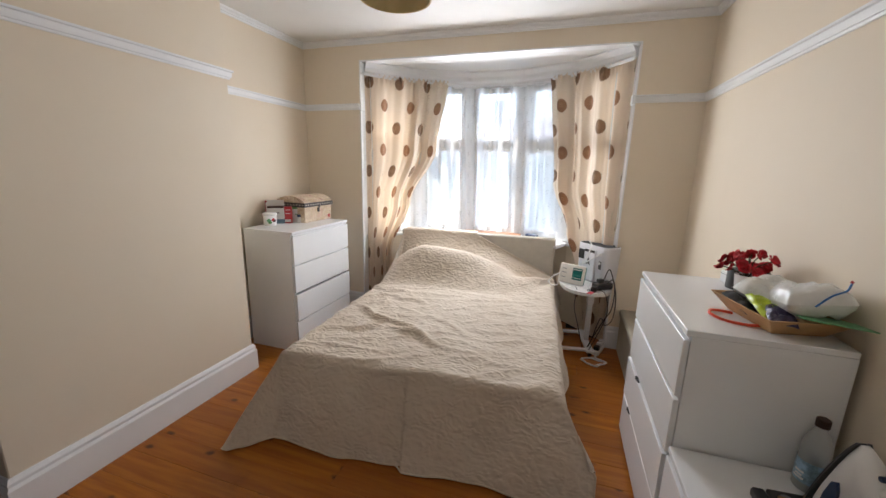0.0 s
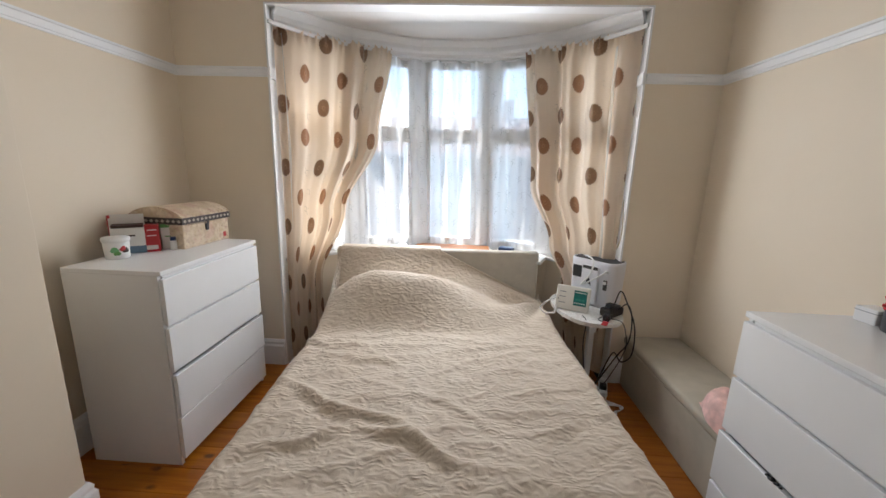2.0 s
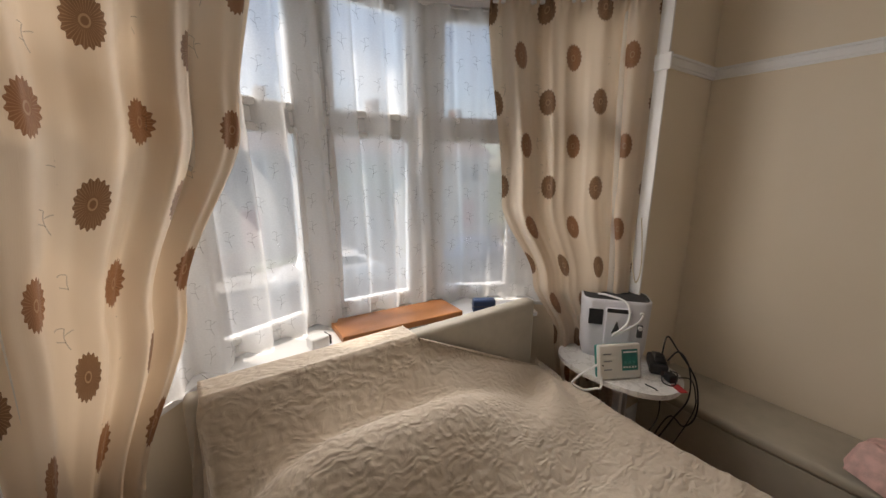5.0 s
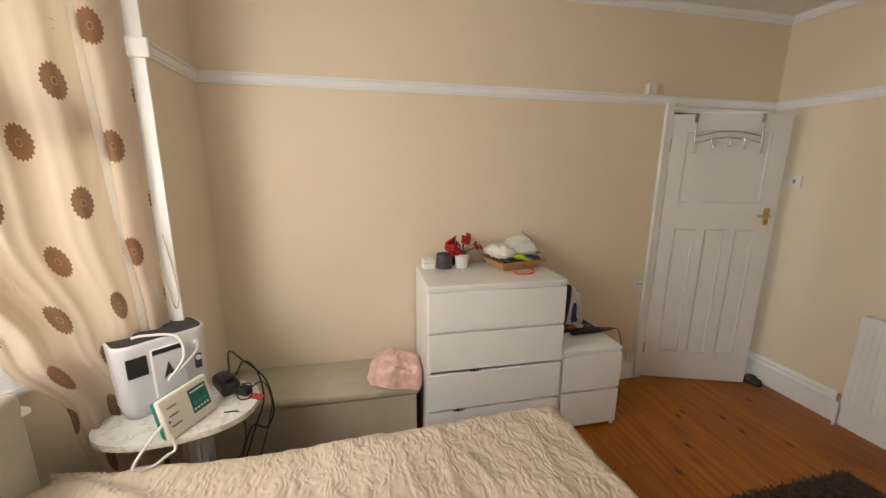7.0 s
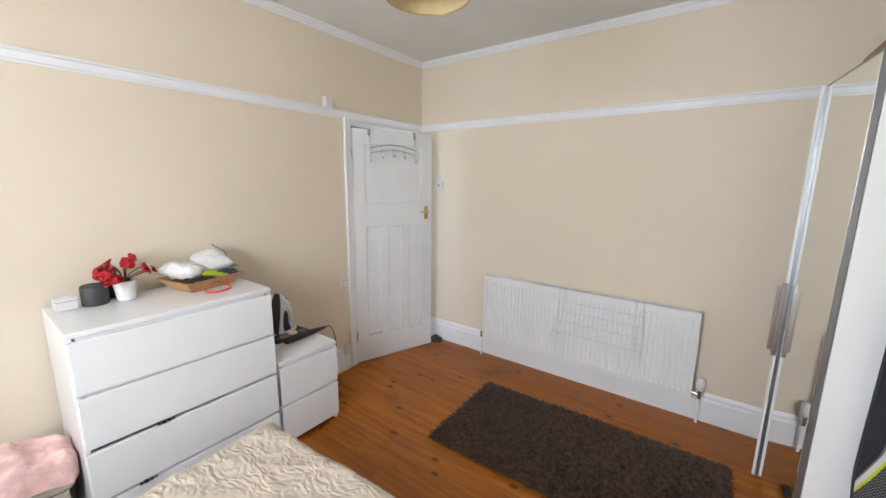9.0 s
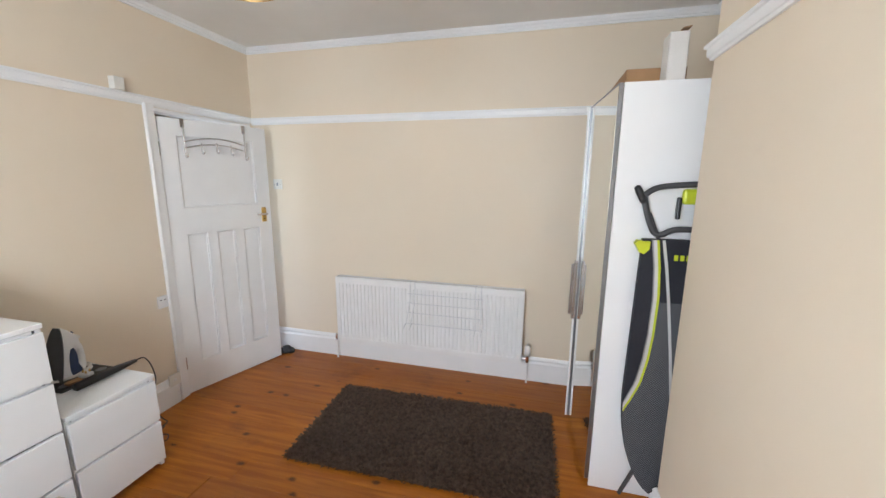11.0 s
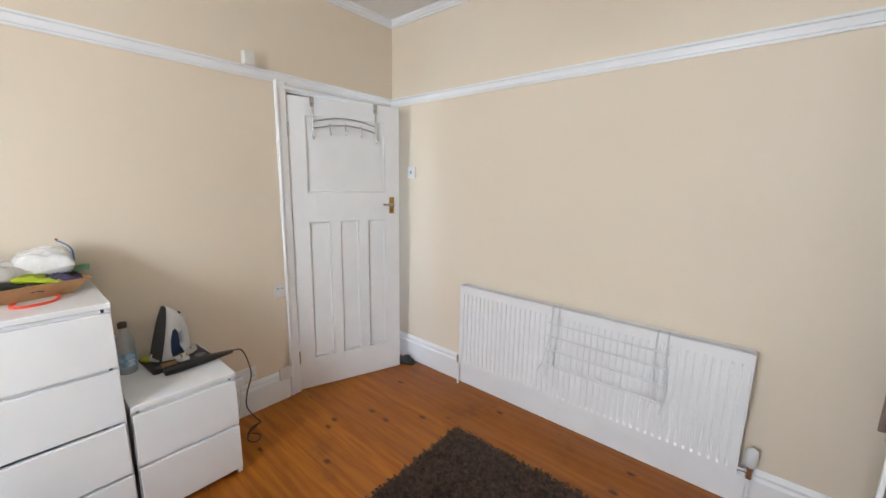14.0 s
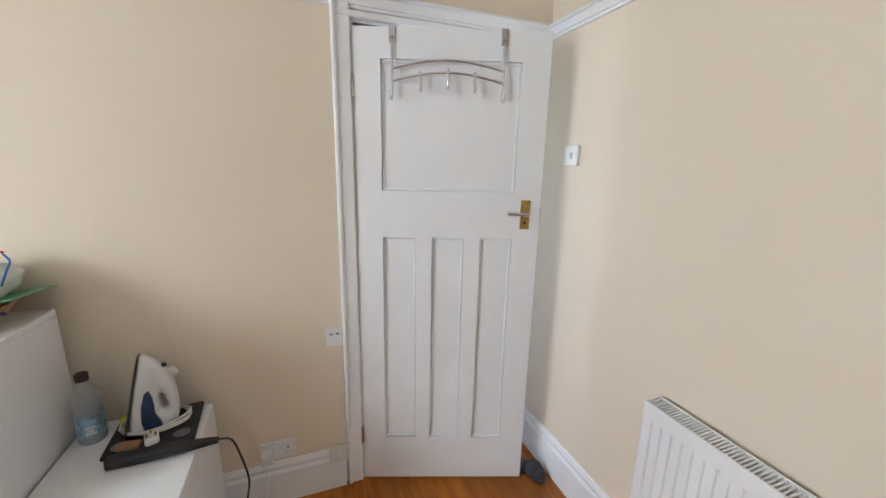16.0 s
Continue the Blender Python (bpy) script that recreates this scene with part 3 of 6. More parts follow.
sweep(bm, RAIL, right_hand([(BX1, YW), (XR, YW), (XR, YD + 0.04)]))
add_box(bm, BX1 - 0.03, BX1 - 0.012, YW - 0.03, YW + 0.09, 2.03, 2.105, 0.004)
add_box(bm, BX0 + 0.012, BX0 + 0.03, YW - 0.03, YW + 0.09, 2.03, 2.105, 0.004)
struct("picture_rail", bm, M_TRIM, "white painted picture rail")
bm = sweep(bmesh.new(), SKIRT, right_hand(ROOM + [(BX0, YW)]))
sweep(bm, SKIRT, right_hand([(BX1, YW), (XR, YW), (XR, D1 + 0.07)]))
struct("baseboard", bm, M_TRIM, "white painted skirting board")

# landing behind the door
bm = bmesh.new()
add_box(bm, XR + 0.12, XR + 1.4, YD - 0.3, YD - 0.2, 0, ZC)
add_box(bm, XR + 0.12, XR + 1.4, 2.6, 2.7, 0, ZC)
add_box(bm, XR + 1.4, XR + 1.5, YD - 0.3, 2.7, 0, 0.9)
add_box(bm, XR + 1.4, XR + 1.5, YD - 0.3, 2.7, 2.1, ZC)
add_box(bm, XR + 1.4, XR + 1.5, 1.3, 2.7, 0.9, 2.1)
add_box(bm, XR + 0.12, XR + 1.5, YD - 0.3, 2.7, ZC, ZC + 0.1)
struct("landing_wall", bm, M_LAND, "pale painted landing walls")

# doorway lining and architrave
bm = bmesh.new()
add_box(bm, XR - 0.004, XR + 0.124, D1 - 0.02, D1 + 0.004, 0, DH + 0.02, 0.002)
add_box(bm, XR - 0.004, XR + 0.124, D0 - 0.004, D0 + 0.02, 0, DH + 0.02, 0.002)
add_box(bm, XR - 0.003, XR + 0.124, D0 + 0.02, D1 - 0.02, DH, DH + 0.02, 0.002)
add_box(bm, XR - 0.022, XR - 0.001, D1 - 0.008, D1 + 0.06, 0, 2.06, 0.006)
add_box(bm, XR - 0.03, XR - 0.002, D1 + 0.045, D1 + 0.062, 0, 2.06, 0.005)
add_box(bm, XR - 0.024, XR - 0.003, D0 - 0.07, D1 + 0.05, DH + 0.01, 2.036, 0.004)
add_box(bm, XR - 0.022, XR - 0.001, D0 - 0.07, D0 + 0.008, 0, DH + 0.02, 0.006)
struct("door_frame", bm, M_TRIM, "white painted door frame and architrave")

# the door, ajar into the room
DW = 0.754
door = thing("door_1", pose(1.700, 0.462, 0, 0, 0, -109.1), "white painted four-panel door standing ajar", "door", "", "structure")
T = 0.04
US = [0.0, 0.104, 0.244, 0.309, 0.443, 0.51, 0.645, DW]
bm = bmesh.new()
for u0, u1, z0, z1 in ((0, 0.104, 0.008, 1.985), (0.645, DW, 0.008, 1.985), (0.104, 0.645, 0.008, 0.23), (0.104, 0.645, 1.194, 1.383), (0.104, 0.645, 1.877, 1.985), (0.244, 0.309, 0.23, 1.194), (0.443, 0.51, 0.23, 1.194)):
    add_box(bm, u0, u1, 0, T, z0, z1)
part("leaf", bm, M_DOOR, door)
for u0, u1, z0, z1 in ((0.104, 0.645, 1.383, 1.877), (0.104, 0.244, 0.23, 1.194), (0.309, 0.443, 0.23, 1.194), (0.51, 0.645, 0.23, 1.194)):
    bm = box(u0 - 0.002, u1 + 0.002, 0.017, T - 0.017, z0 - 0.002, z1 + 0.002)
    for q in ((u0, u0 + 0.012, z0, z1), (u1 - 0.012, u1, z0, z1), (u0, u1, z0, z0 + 0.012), (u0, u1, z1 - 0.012, z1)):
        add_box(bm, q[0], q[1], 0.009, 0.018, q[2], q[3], 0.004)
    part("door_panel", bm, M_DOOR, door)
hd = part("door_handle", box(0.672, 0.712, -0.006, -0.0005, 1.235, 1.355, 0.003), M_BRASS, door, "worn brass lever handle on a backplate")
part("lever", tube([(0.692, -0.005, 1.30), (0.692, -0.045, 1.30), (0.675, -0.05, 1.302), (0.61, -0.05, 1.305)], 0.008, 8), M_CHROME, hd, "worn steel lever", True)
part("keyhole", lathe([(0, 0), (0.006, 0), (0.006, 0.002), (0, 0.002)], 12, m=pose(0.692, -0.0065, 1.262, 90)), M_BLACK, hd)
part("latch", box(DW, DW + 0.006, 0.008, 0.03, 1.28, 1.32), M_CHROME, door)
for z in (1.78, 0.25):
    bm = tube([(-0.006, -0.006, z - 0.045), (-0.006, -0.006, z + 0.045)], 0.007, 10, False)
    add_box(bm, -0.004, 0.004, -0.004, 0.03, z - 0.045, z + 0.045)
    part("hinge", bm, M_CHROME, door, "steel butt hinge")

# chrome hook rack hung over the door
rack = thing("over_door_hook_rack", door.matrix_world @ pose(0, 0, 0), "chrome five-hook rack hung over a white door", "hook rack")
for u in (0.15, 0.572):
    bm = box(u - 0.012, u + 0.012, -0.006, T + 0.006, 1.986, 1.989)
    add_box(bm, u - 0.012, u + 0.012, -0.006, -0.002, 1.93, 1.986)
    add_box(bm, u - 0.012, u + 0.012, T + 0.002, T + 0.006, 1.95, 1.986)
    part("bracket", bm, M_CHROME, rack)
    part("upright", tube([(u, -0.009, 1.95), (u, -0.012, 1.76), (u, -0.022, 1.73), (u, -0.04, 1.735), (u, -0.045, 1.755)], 0.005, 8), M_CHROME, rack, "", True)
for z, rise in ((1.838, 0.034), (1.795, 0.034)):
    part("curved_bar", tube([(0.15 + 0.422 * i / 8, -0.014, z + rise * math.sin(math.pi * i / 8)) for i in range(9)], 0.0045, 8), M_CHROME, rack, "", True)
for u, z in ((0.258, 1.828), (0.361, 1.838), (0.464, 1.828)):
    part("hook", tube([(u, -0.014, z + 0.004), (u, -0.016, z - 0.05), (u, -0.026, z - 0.068), (u, -0.042, z - 0.062), (u, -0.045, z - 0.045)], 0.005, 8), M_CHROME, rack, "", True)

# ---- wall plates ----
def wall_plate(name, m, w, h, label, category, parts=()):
    o = thing(name, m, label, category)
    part("plate", box(-w / 2, w / 2, -0.012, 0, -h / 2, h / 2, 0.004, 2), M_OFFW if "socket" not in name else M_WHITEP, o)
    for nm, x0, x1, y0, z0, z1, mt in parts:
        part(nm, box(x0, x1, y0, -0.011, z0, z1, 0.0015), mt, o)
    return o


wall_plate("light_switch", pose(1.489, YD, 1.54, 0, 0, 180), 0.086, 0.086, "white square light switch on a cream wall", "switch",
           (("rocker", -0.008, 0.008, -0.017, -0.013, 0.013, M_ALU), ("screw", -0.034, -0.028, -0.0135, -0.003, 0.003, M_CHROME), ("screw", 0.028, 0.034, -0.0135, -0.003, 0.003, M_CHROME)))
wall_plate("telephone_socket", pose(XR, 0.572, 0.757, 0, 0, 90 + 180), 0.07, 0.085, "white telephone socket beside the door frame", "socket", (("slot", -0.02, -0.008, -0.013, 0.012, 0.018, M_DGREY), ("slot", 0.006, 0.02, -0.013, 0.012, 0.018, M_DGREY)))
ds = wall_plate("double_socket", pose(XR - 0.001, 0.83, 0.262, 0, 0, -90), 0.146, 0.086, "white double power socket with a plug in it", "socket",
                (("rocker", 0.006, 0.018, -0.016, 0.012, 0.03, M_WHITEP), ("rocker", -0.018, -0.006, -0.016, 0.012, 0.03, M_WHITEP), ("slot", 0.038, 0.045, -0.013, 0.005, 0.014, M_DGREY), ("slot", 0.03, 0.036, -0.013, -0.018, -0.013, M_DGREY), ("slot", 0.048, 0.054, -0.013, -0.018, -0.013, M_DGREY)))
plug = thing("power_plug", pose(XR - 0.013, 0.872, 0.250, 0, 0, -90), "white three-pin plug in a wall socket", "plug")
part("plug_body", box(-0.025, 0.025, -0.035, 0, -0.026, 0.024, 0.008, 2), M_WHITEP, plug)
part("cord", tube([(0, -0.03, -0.02), (-0.005, -0.045, -0.09), (-0.03, -0.05, -0.2), (-0.06, -0.05, -0.235)], 0.003, 6), M_WHITEP, plug, "", True)
wall_plate("aerial_plate", pose(XR - 0.017, 0.575, 0.185, 0, 0, -90), 0.086, 0.086, "white blank wall plate above the skirting", "wall plate", (("port", -0.008, 0.008, -0.016, -0.008, 0.008, M_WHITEP),))
wall_plate("junction_box", pose(XR, 0.68, 2.135, 0, 0, -90), 0.06, 0.075, "small white junction box above the picture rail", "junction box", (("lid", -0.028, 0.028, -0.045, -0.035, 0.035, M_OFFW),))

# ---- radiator ----
RX0, RX1, RZ0, RZ1, RYF = -0.682, 0.918, 0.165, 0.765, -0.328
rad = thing("radiator", pose(0, 0, 0), "white panel radiator with a top grille on the wall", "radiator")


def ribbed_panel(y):
    bm = bmesh.new()
    n = 46
    step = (RX1 - RX0 - 0.05) / n
    prof = [(RX0 + 0.004, 0.004), (RX0 + 0.008, 0)]
    for i in range(n):
        x = RX0 + 0.025 + step * i
        prof += [(x + step * 0.30, 0), (x + step * 0.38, 0.007), (x + step * 0.62, 0.007), (x + step * 0.70, 0)]
    prof += [(RX1 - 0.008, 0), (RX1 - 0.004, 0.004)]
    rows = [(RZ0 + 0.002, 0), (RZ0 + 0.045, 0), (RZ0 + 0.06, 1), (RZ1 - 0.065, 1), (RZ1 - 0.05, 0), (RZ1 - 0.004, 0), (RZ1 - 0.001, -0.3)]
    grid = [[bm.verts.new((x, y - (d * k if k >= 0 else 0) * -1 + (0.003 if k < 0 else 0), z)) for x, d in prof] for z, k in rows]
    for a, b in zip(grid, grid[1:]):
        for i in range(len(prof) - 1):
            bm.faces.new((a[i], a[i + 1], b[i + 1], b[i]))
    return bm


# the panel faces the room (+y), ribs pressed back
bm = ribbed_panel(0)
bmesh.ops.transform(bm, matrix=Matrix.Translation((0, RYF, 0)) @ Matrix.Diagonal((1, -1, 1, 1)), verts=bm.verts)
part("front_panel", bm, M_PVC, rad)
part("back_panel", box(RX0 + 0.01, RX1 - 0.01, RYF - 0.065, RYF - 0.05, RZ0, RZ1 - 0.01), M_PVC, rad)
for x in (RX0, RX1 - 0.004):
    part("side_plate", box(x, x + 0.004, RYF - 0.07, RYF - 0.002, RZ0 + 0.01, RZ1 - 0.003, 0.001), M_PVC, rad)
bm = bmesh.new()
for i in range(150):
    x = RX0 + 0.006 + (RX1 - RX0 - 0.012) * i / 150
    add_box(bm, x, x + 0.0045, RYF - 0.066, RYF - 0.006, RZ1 - 0.008, RZ1 - 0.002)
add_box(bm, RX0 + 0.004, RX1 - 0.004, RYF - 0.007, RYF - 0.001, RZ1 - 0.01, RZ1)
add_box(bm, RX0 + 0.004, RX1 - 0.004, RYF - 0.07, RYF - 0.064, RZ1 - 0.01, RZ1)
part("top_grille", bm, M_PVC, rad)
for x in (-0.4, 0.64):
    part("wall_bracket", box(x, x + 0.05, YD, RYF - 0.06, RZ0 + 0.1, RZ1 - 0.08), M_PVC, rad)
v = part("valve", lathe([(0, 0.19), (0.012, 0.19), (0.013, 0.235), (0.022, 0.24), (0.024, 0.275), (0.021, 0.31), (0.012, 0.32), (0, 0.32)], 14, -0.725, RYF - 0.035), M_WHITEP, rad, "white thermostatic valve", True)
bm = tube([(-0.725, RYF - 0.035, 0.205), (-0.675, RYF - 0.035, 0.205)], 0.011, 10, False)
add_tube(bm, [(-0.725, RYF - 0.035, 0.175), (-0.725, RYF - 0.035, 0.23)], 0.014, 8, False)
part("valve_body", bm, M_CHROME, rad, "chrome valve body")
part("pipe", tube([(-0.725, RYF - 0.035, -0.005), (-0.725, RYF - 0.035, 0.19)], 0.0085, 10, False), M_TRIM, rad)
bm = tube([(0.945, RYF - 0.035, -0.005), (0.945, RYF - 0.035, 0.19)], 0.0085, 10, False)
part("pipe", bm, M_TRIM, rad)
bm = tube([(0.945, RYF - 0.035, 0.17), (0.945, RYF - 0.035, 0.225)], 0.013, 8, False)
add_tube(bm, [(0.945, RYF - 0.035, 0.2), (0.912, RYF - 0.035, 0.2)], 0.01, 8, False)
part("lockshield", bm, M_CHROME, rad)

# clear drying rack hooked on the radiator
air = thing("drying_rack", pose(0, 0, 0), "clear plastic drying rack hooked over a radiator", "drying rack")
for x in (0.23, 0.19, -0.31, -0.355):
    part("hook_arm", tube([(x, RYF - 0.03, RZ1 + 0.002), (x, RYF + 0.004, RZ1 + 0.004), (x, RYF + 0.016, RZ1 - 0.01), (x, RYF + 0.03, 0.6), (x + (0.02 if x > 0 else -0.012), RYF + 0.075, 0.43)], 0.004, 8), M_CLEAR, air, "", True)
for z, y in ((0.675, 0.024), (0.60, 0.035), (0.525, 0.055), (0.44, 0.075)):
    part("rail", tube([(0.25, RYF + y, z), (-0.37, RYF + y, z)], 0.0038, 8, False), M_CLEAR, air)
for x in (0.25, 0.20, -0.32, -0.37):
    part("foot_hook", tube([(x, RYF + 0.075, 0.44), (x, RYF + 0.11, 0.425), (x, RYF + 0.125, 0.41)], 0.0035, 6), M_CLEAR, air)

# ---- wardrobe with mirror door ----
WX, WY0, WY1, WZ = -1.08, 0.05, 0.60, 2.018
war = thing("wardrobe", pose(0, 0, 0), "tall white wardrobe with a mirrored door slightly ajar", "wardrobe")
bm = box(WX - 0.58, WX - 0.002, WY1 - 0.018, WY1, 0, WZ, 0.001)
add_box(bm, WX - 0.58, WX - 0.002, WY0, WY0 + 0.018, 0, WZ, 0.001)
add_box(bm, WX - 0.58, WX - 0.002, WY0 + 0.018, WY1 - 0.018, WZ - 0.02, WZ - 0.001)
add_box(bm, WX - 0.58, WX - 0.002, WY0 + 0.018, WY1 - 0.018, 0.05, 0.07)
add_box(bm, WX - 0.58, WX - 0.57, WY0 + 0.018, WY1 - 0.018, 0.05, WZ - 0.02)
part("body", bm, M_FOIL, war)
dr = part("mirror_door", box(WX, WX + 0.018, WY0 + 0.002, WY1 - 0.002, 0.04, WZ, 0.001), M_ALU, war, "mirror door in a grey aluminium frame")
dr.matrix_local = pose(WX, WY1, 0, 0, 0, 4.6) @ pose(-WX, -WY1, 0)
part("mirror", box(WX + 0.0185, WX + 0.0205, WY0 + 0.004, WY1 - 0.006, 0.044, WZ - 0.012), M_MIRROR, dr, "clear mirror glass")
part("edge_strip", box(WX + 0.028, WX + 0.041, WY0 - 0.006, WY0 + 0.003, 0.04, WZ, 0.002), M_WHITEP, dr, "white edge strip")
# added grey filler, its colour draws the dark gap behind the edge strip
part("gap_strip", box(WX + 0.004, WX + 0.0278, WY0 - 0.004, WY0 + 0.001, 0.042, WZ - 0.002), M_ALU, dr, "grey strip filling the gap behind the edge strip")
bm = box(WX + 0.03, WX + 0.050, WY0 - 0.012, WY0 + 0.006, 0.725, 1.105, 0.003)
add_box(bm, WX + 0.024, WX + 0.066, WY0 - 0.022, WY0 - 0.0125, 0.75, 1.08, 0.003)
part("handle", bm, M_CHROME, dr, "long brushed chrome handle")
# things on the wardrobe
o = thing("white_carton", pose(-1.285, 0.532, WZ), "tall white paper carton on a wardrobe", "box")
part("carton", box(-0.035, 0.04, -0.045, 0.05, 0, 0.195, 0.003), M_WCARD, o)
part("flap", box(-0.065, -0.033, -0.02, 0.05, 0.182, 0.186, 0.001, 1, pose(0, 0, 0.02, 0, 8, 0)), M_CARD, o, "brown torn carton flap")
o = thing("cardboard_box", pose(-1.24, 0.262, WZ), "brown open cardboard box lid on a wardrobe", "box")
bm = box(-0.12, 0.13, -0.2, 0.2, 0, 0.006)
for q in ((0.124, 0.13, -0.2, 0.2), (-0.12, -0.114, -0.2, 0.2), (-0.114, 0.124, -0.2, -0.194), (-0.114, 0.124, 0.194, 0.2)):
    add_box(bm, q[0], q[1], q[2], q[3], 0.006, 0.085, 0.001)
part("box_body", bm, M_CARD, o)

# ironing board tucked between the wardrobe and the chimney breast
ib = thing("ironing_board", pose(-1.385, 0.645, 0), "black and grey ironing board with lime stripes stood on end", "ironing board")


def board_edge(z):
    """Half-width of the board at height z, nose down."""
    if z > 0.60:
        return 0.195 - 0.015 * (z - 0.6) / 0.76
    k = max(0.0, (z - 0.06) / 0.54)
    return 0.195 * math.sqrt(max(0.0, 1 - (1 - k) ** 2)) ** 1.1


def strip(bm, f0, f1, y0, y1, z0, z1):
    ring = []
    n = 40
    for i in range(n + 1):
        z = z0 + (z1 - z0) * i / n
        a, b = f0(z), f1(z)
        ring.append([bm.verts.new((a, y0, z)), bm.verts.new((b, y0, z)), bm.verts.new((b, y1, z)), bm.verts.new((a, y1, z))])
    for p, q in zip(ring, ring[1:]):
        for k in range(4):
            bm.faces.new((p[k], p[(k + 1) % 4], q[(k + 1) % 4], q[k]))
    bm.faces.new(ring[0])
    bm.faces.new(ring[-1])
    return bm


def bend(table, z):
    """Value at height z of a line through (height, value) pairs, heights rising."""
    for (z0, a0), (z1, a1) in zip(table, table[1:]):
        if z <= z1:
            return a0 + (a1 - a0) * (z - z0) / (z1 - z0)
    return table[-1][1]


OUTER = [(0.50, 0.190), (0.56, 0.162), (0.66, 0.125), (0.78, 0.104), (0.90, 0.094), (1.08, 0.090), (1.22, 0.100), (1.345, 0.117)]
INNER = [(0.60, -0.015), (0.82, 0.011), (1.08, 0.046), (1.22, 0.068), (1.345, 0.092)]
curve = lambda z: bend(OUTER, z)
cap = lambda z, v: min(board_edge(z) - 0.001, v)
ib_top = 1.345
part("cover", strip(bmesh.new(), lambda z: -board_edge(z), board_edge, -0.012, 0.018, 0.062, ib_top), M_BOARD, ib, "navy black cover")
part("mesh_cover", strip(bmesh.new(), lambda z: max(-board_edge(z) + 0.001, -0.19), lambda z: cap(z, curve(z) if z > 0.51 else 1.0), 0.0182, 0.0192, 0.075, 1.06), M_MESHC, ib, "grey mesh cloth")
for o0, o1, mt in ((-0.002, 0.008, M_YELLOW), (0.008, 0.022, M_SILVERC), (0.022, 0.028, M_ALU)):
    part("stripe", strip(bmesh.new(), lambda z: cap(z, curve(z) + o0), lambda z: cap(z, curve(z) + o1), 0.0195, 0.0205, 0.50, ib_top - 0.002), mt, ib)
part("stripe", strip(bmesh.new(), lambda z: bend(INNER, z), lambda z: bend(INNER, z) + 0.012, 0.0195, 0.0205, 0.60, ib_top - 0.002), M_SILVERC, ib)
part("corner_cap", prism([(0.15, 1.335), (0.20, 1.338), (0.212, 1.325), (0.19, 1.285), (0.172, 1.278), (0.152, 1.30)], -0.021, 0.014, pose(0, 0.002, 0, 90) @ Matrix.Diagonal((1, 1, 1, 1))), M_YELLOW, ib, "lime corner cap")
part("iron_rest", tube([(0.190, 0, 1.535), (0.15, 0, 1.565), (0.086, 0.002, 1.578), (-0.06, 0.002, 1.585), (-0.17, 0, 1.56), (-0.17, 0, 1.44), (-0.09, 0, 1.395), (0.045, 0, 1.39), (0.105, 0, 1.366), (0.132, 0, 1.372), (0.150, 0, 1.40), (0.175, 0, 1.47), (0.190, 0, 1.535)], 0.013, 10), M_DGREY, ib, "dark grey iron rest", True)
part("support_rod", tube([(0.16, -0.004, 1.46), (0.115, -0.006, 1.35), (0.09, -0.006, 1.30)], 0.008, 8, False), M_DGREY, ib)
part("grip", lathe([(0, 0), (0.014, 0), (0.016, 0.01), (0.016, 0.06), (0.013, 0.078), (0, 0.083)], 12, m=pose(0.186, 0, 1.505, 0, 28, 0)), M_BLACK, ib, "black rubber grip", True)
part("badge", box(-0.03, 0.042, -0.012, 0.018, 1.50, 1.565, 0.012, 2), M_YELLOW, ib, "lime plastic badge")
part("badge_clip", box(0.043, 0.060, -0.010, 0.014, 1.435, 1.53, 0.006, 2), M_BLACK, ib)
part("leg", tube([(0.16, -0.01, 0.02), (0.05, -0.018, 0.30), (-0.1, -0.018, 0.75)], 0.010, 8, False), M_DGREY, ib)
for s in range(3):
    part("brand_bar", box(0.034 - 0.024 * s, 0.05 - 0.024 * s, 0.0195, 0.0205, 1.255, 1.28), M_YELLOW, ib)
# ---- curtains ----
def broad(x, k):
    """A wave with flattened crests."""
    return math.tanh(k * x) / math.tanh(k) if k else x


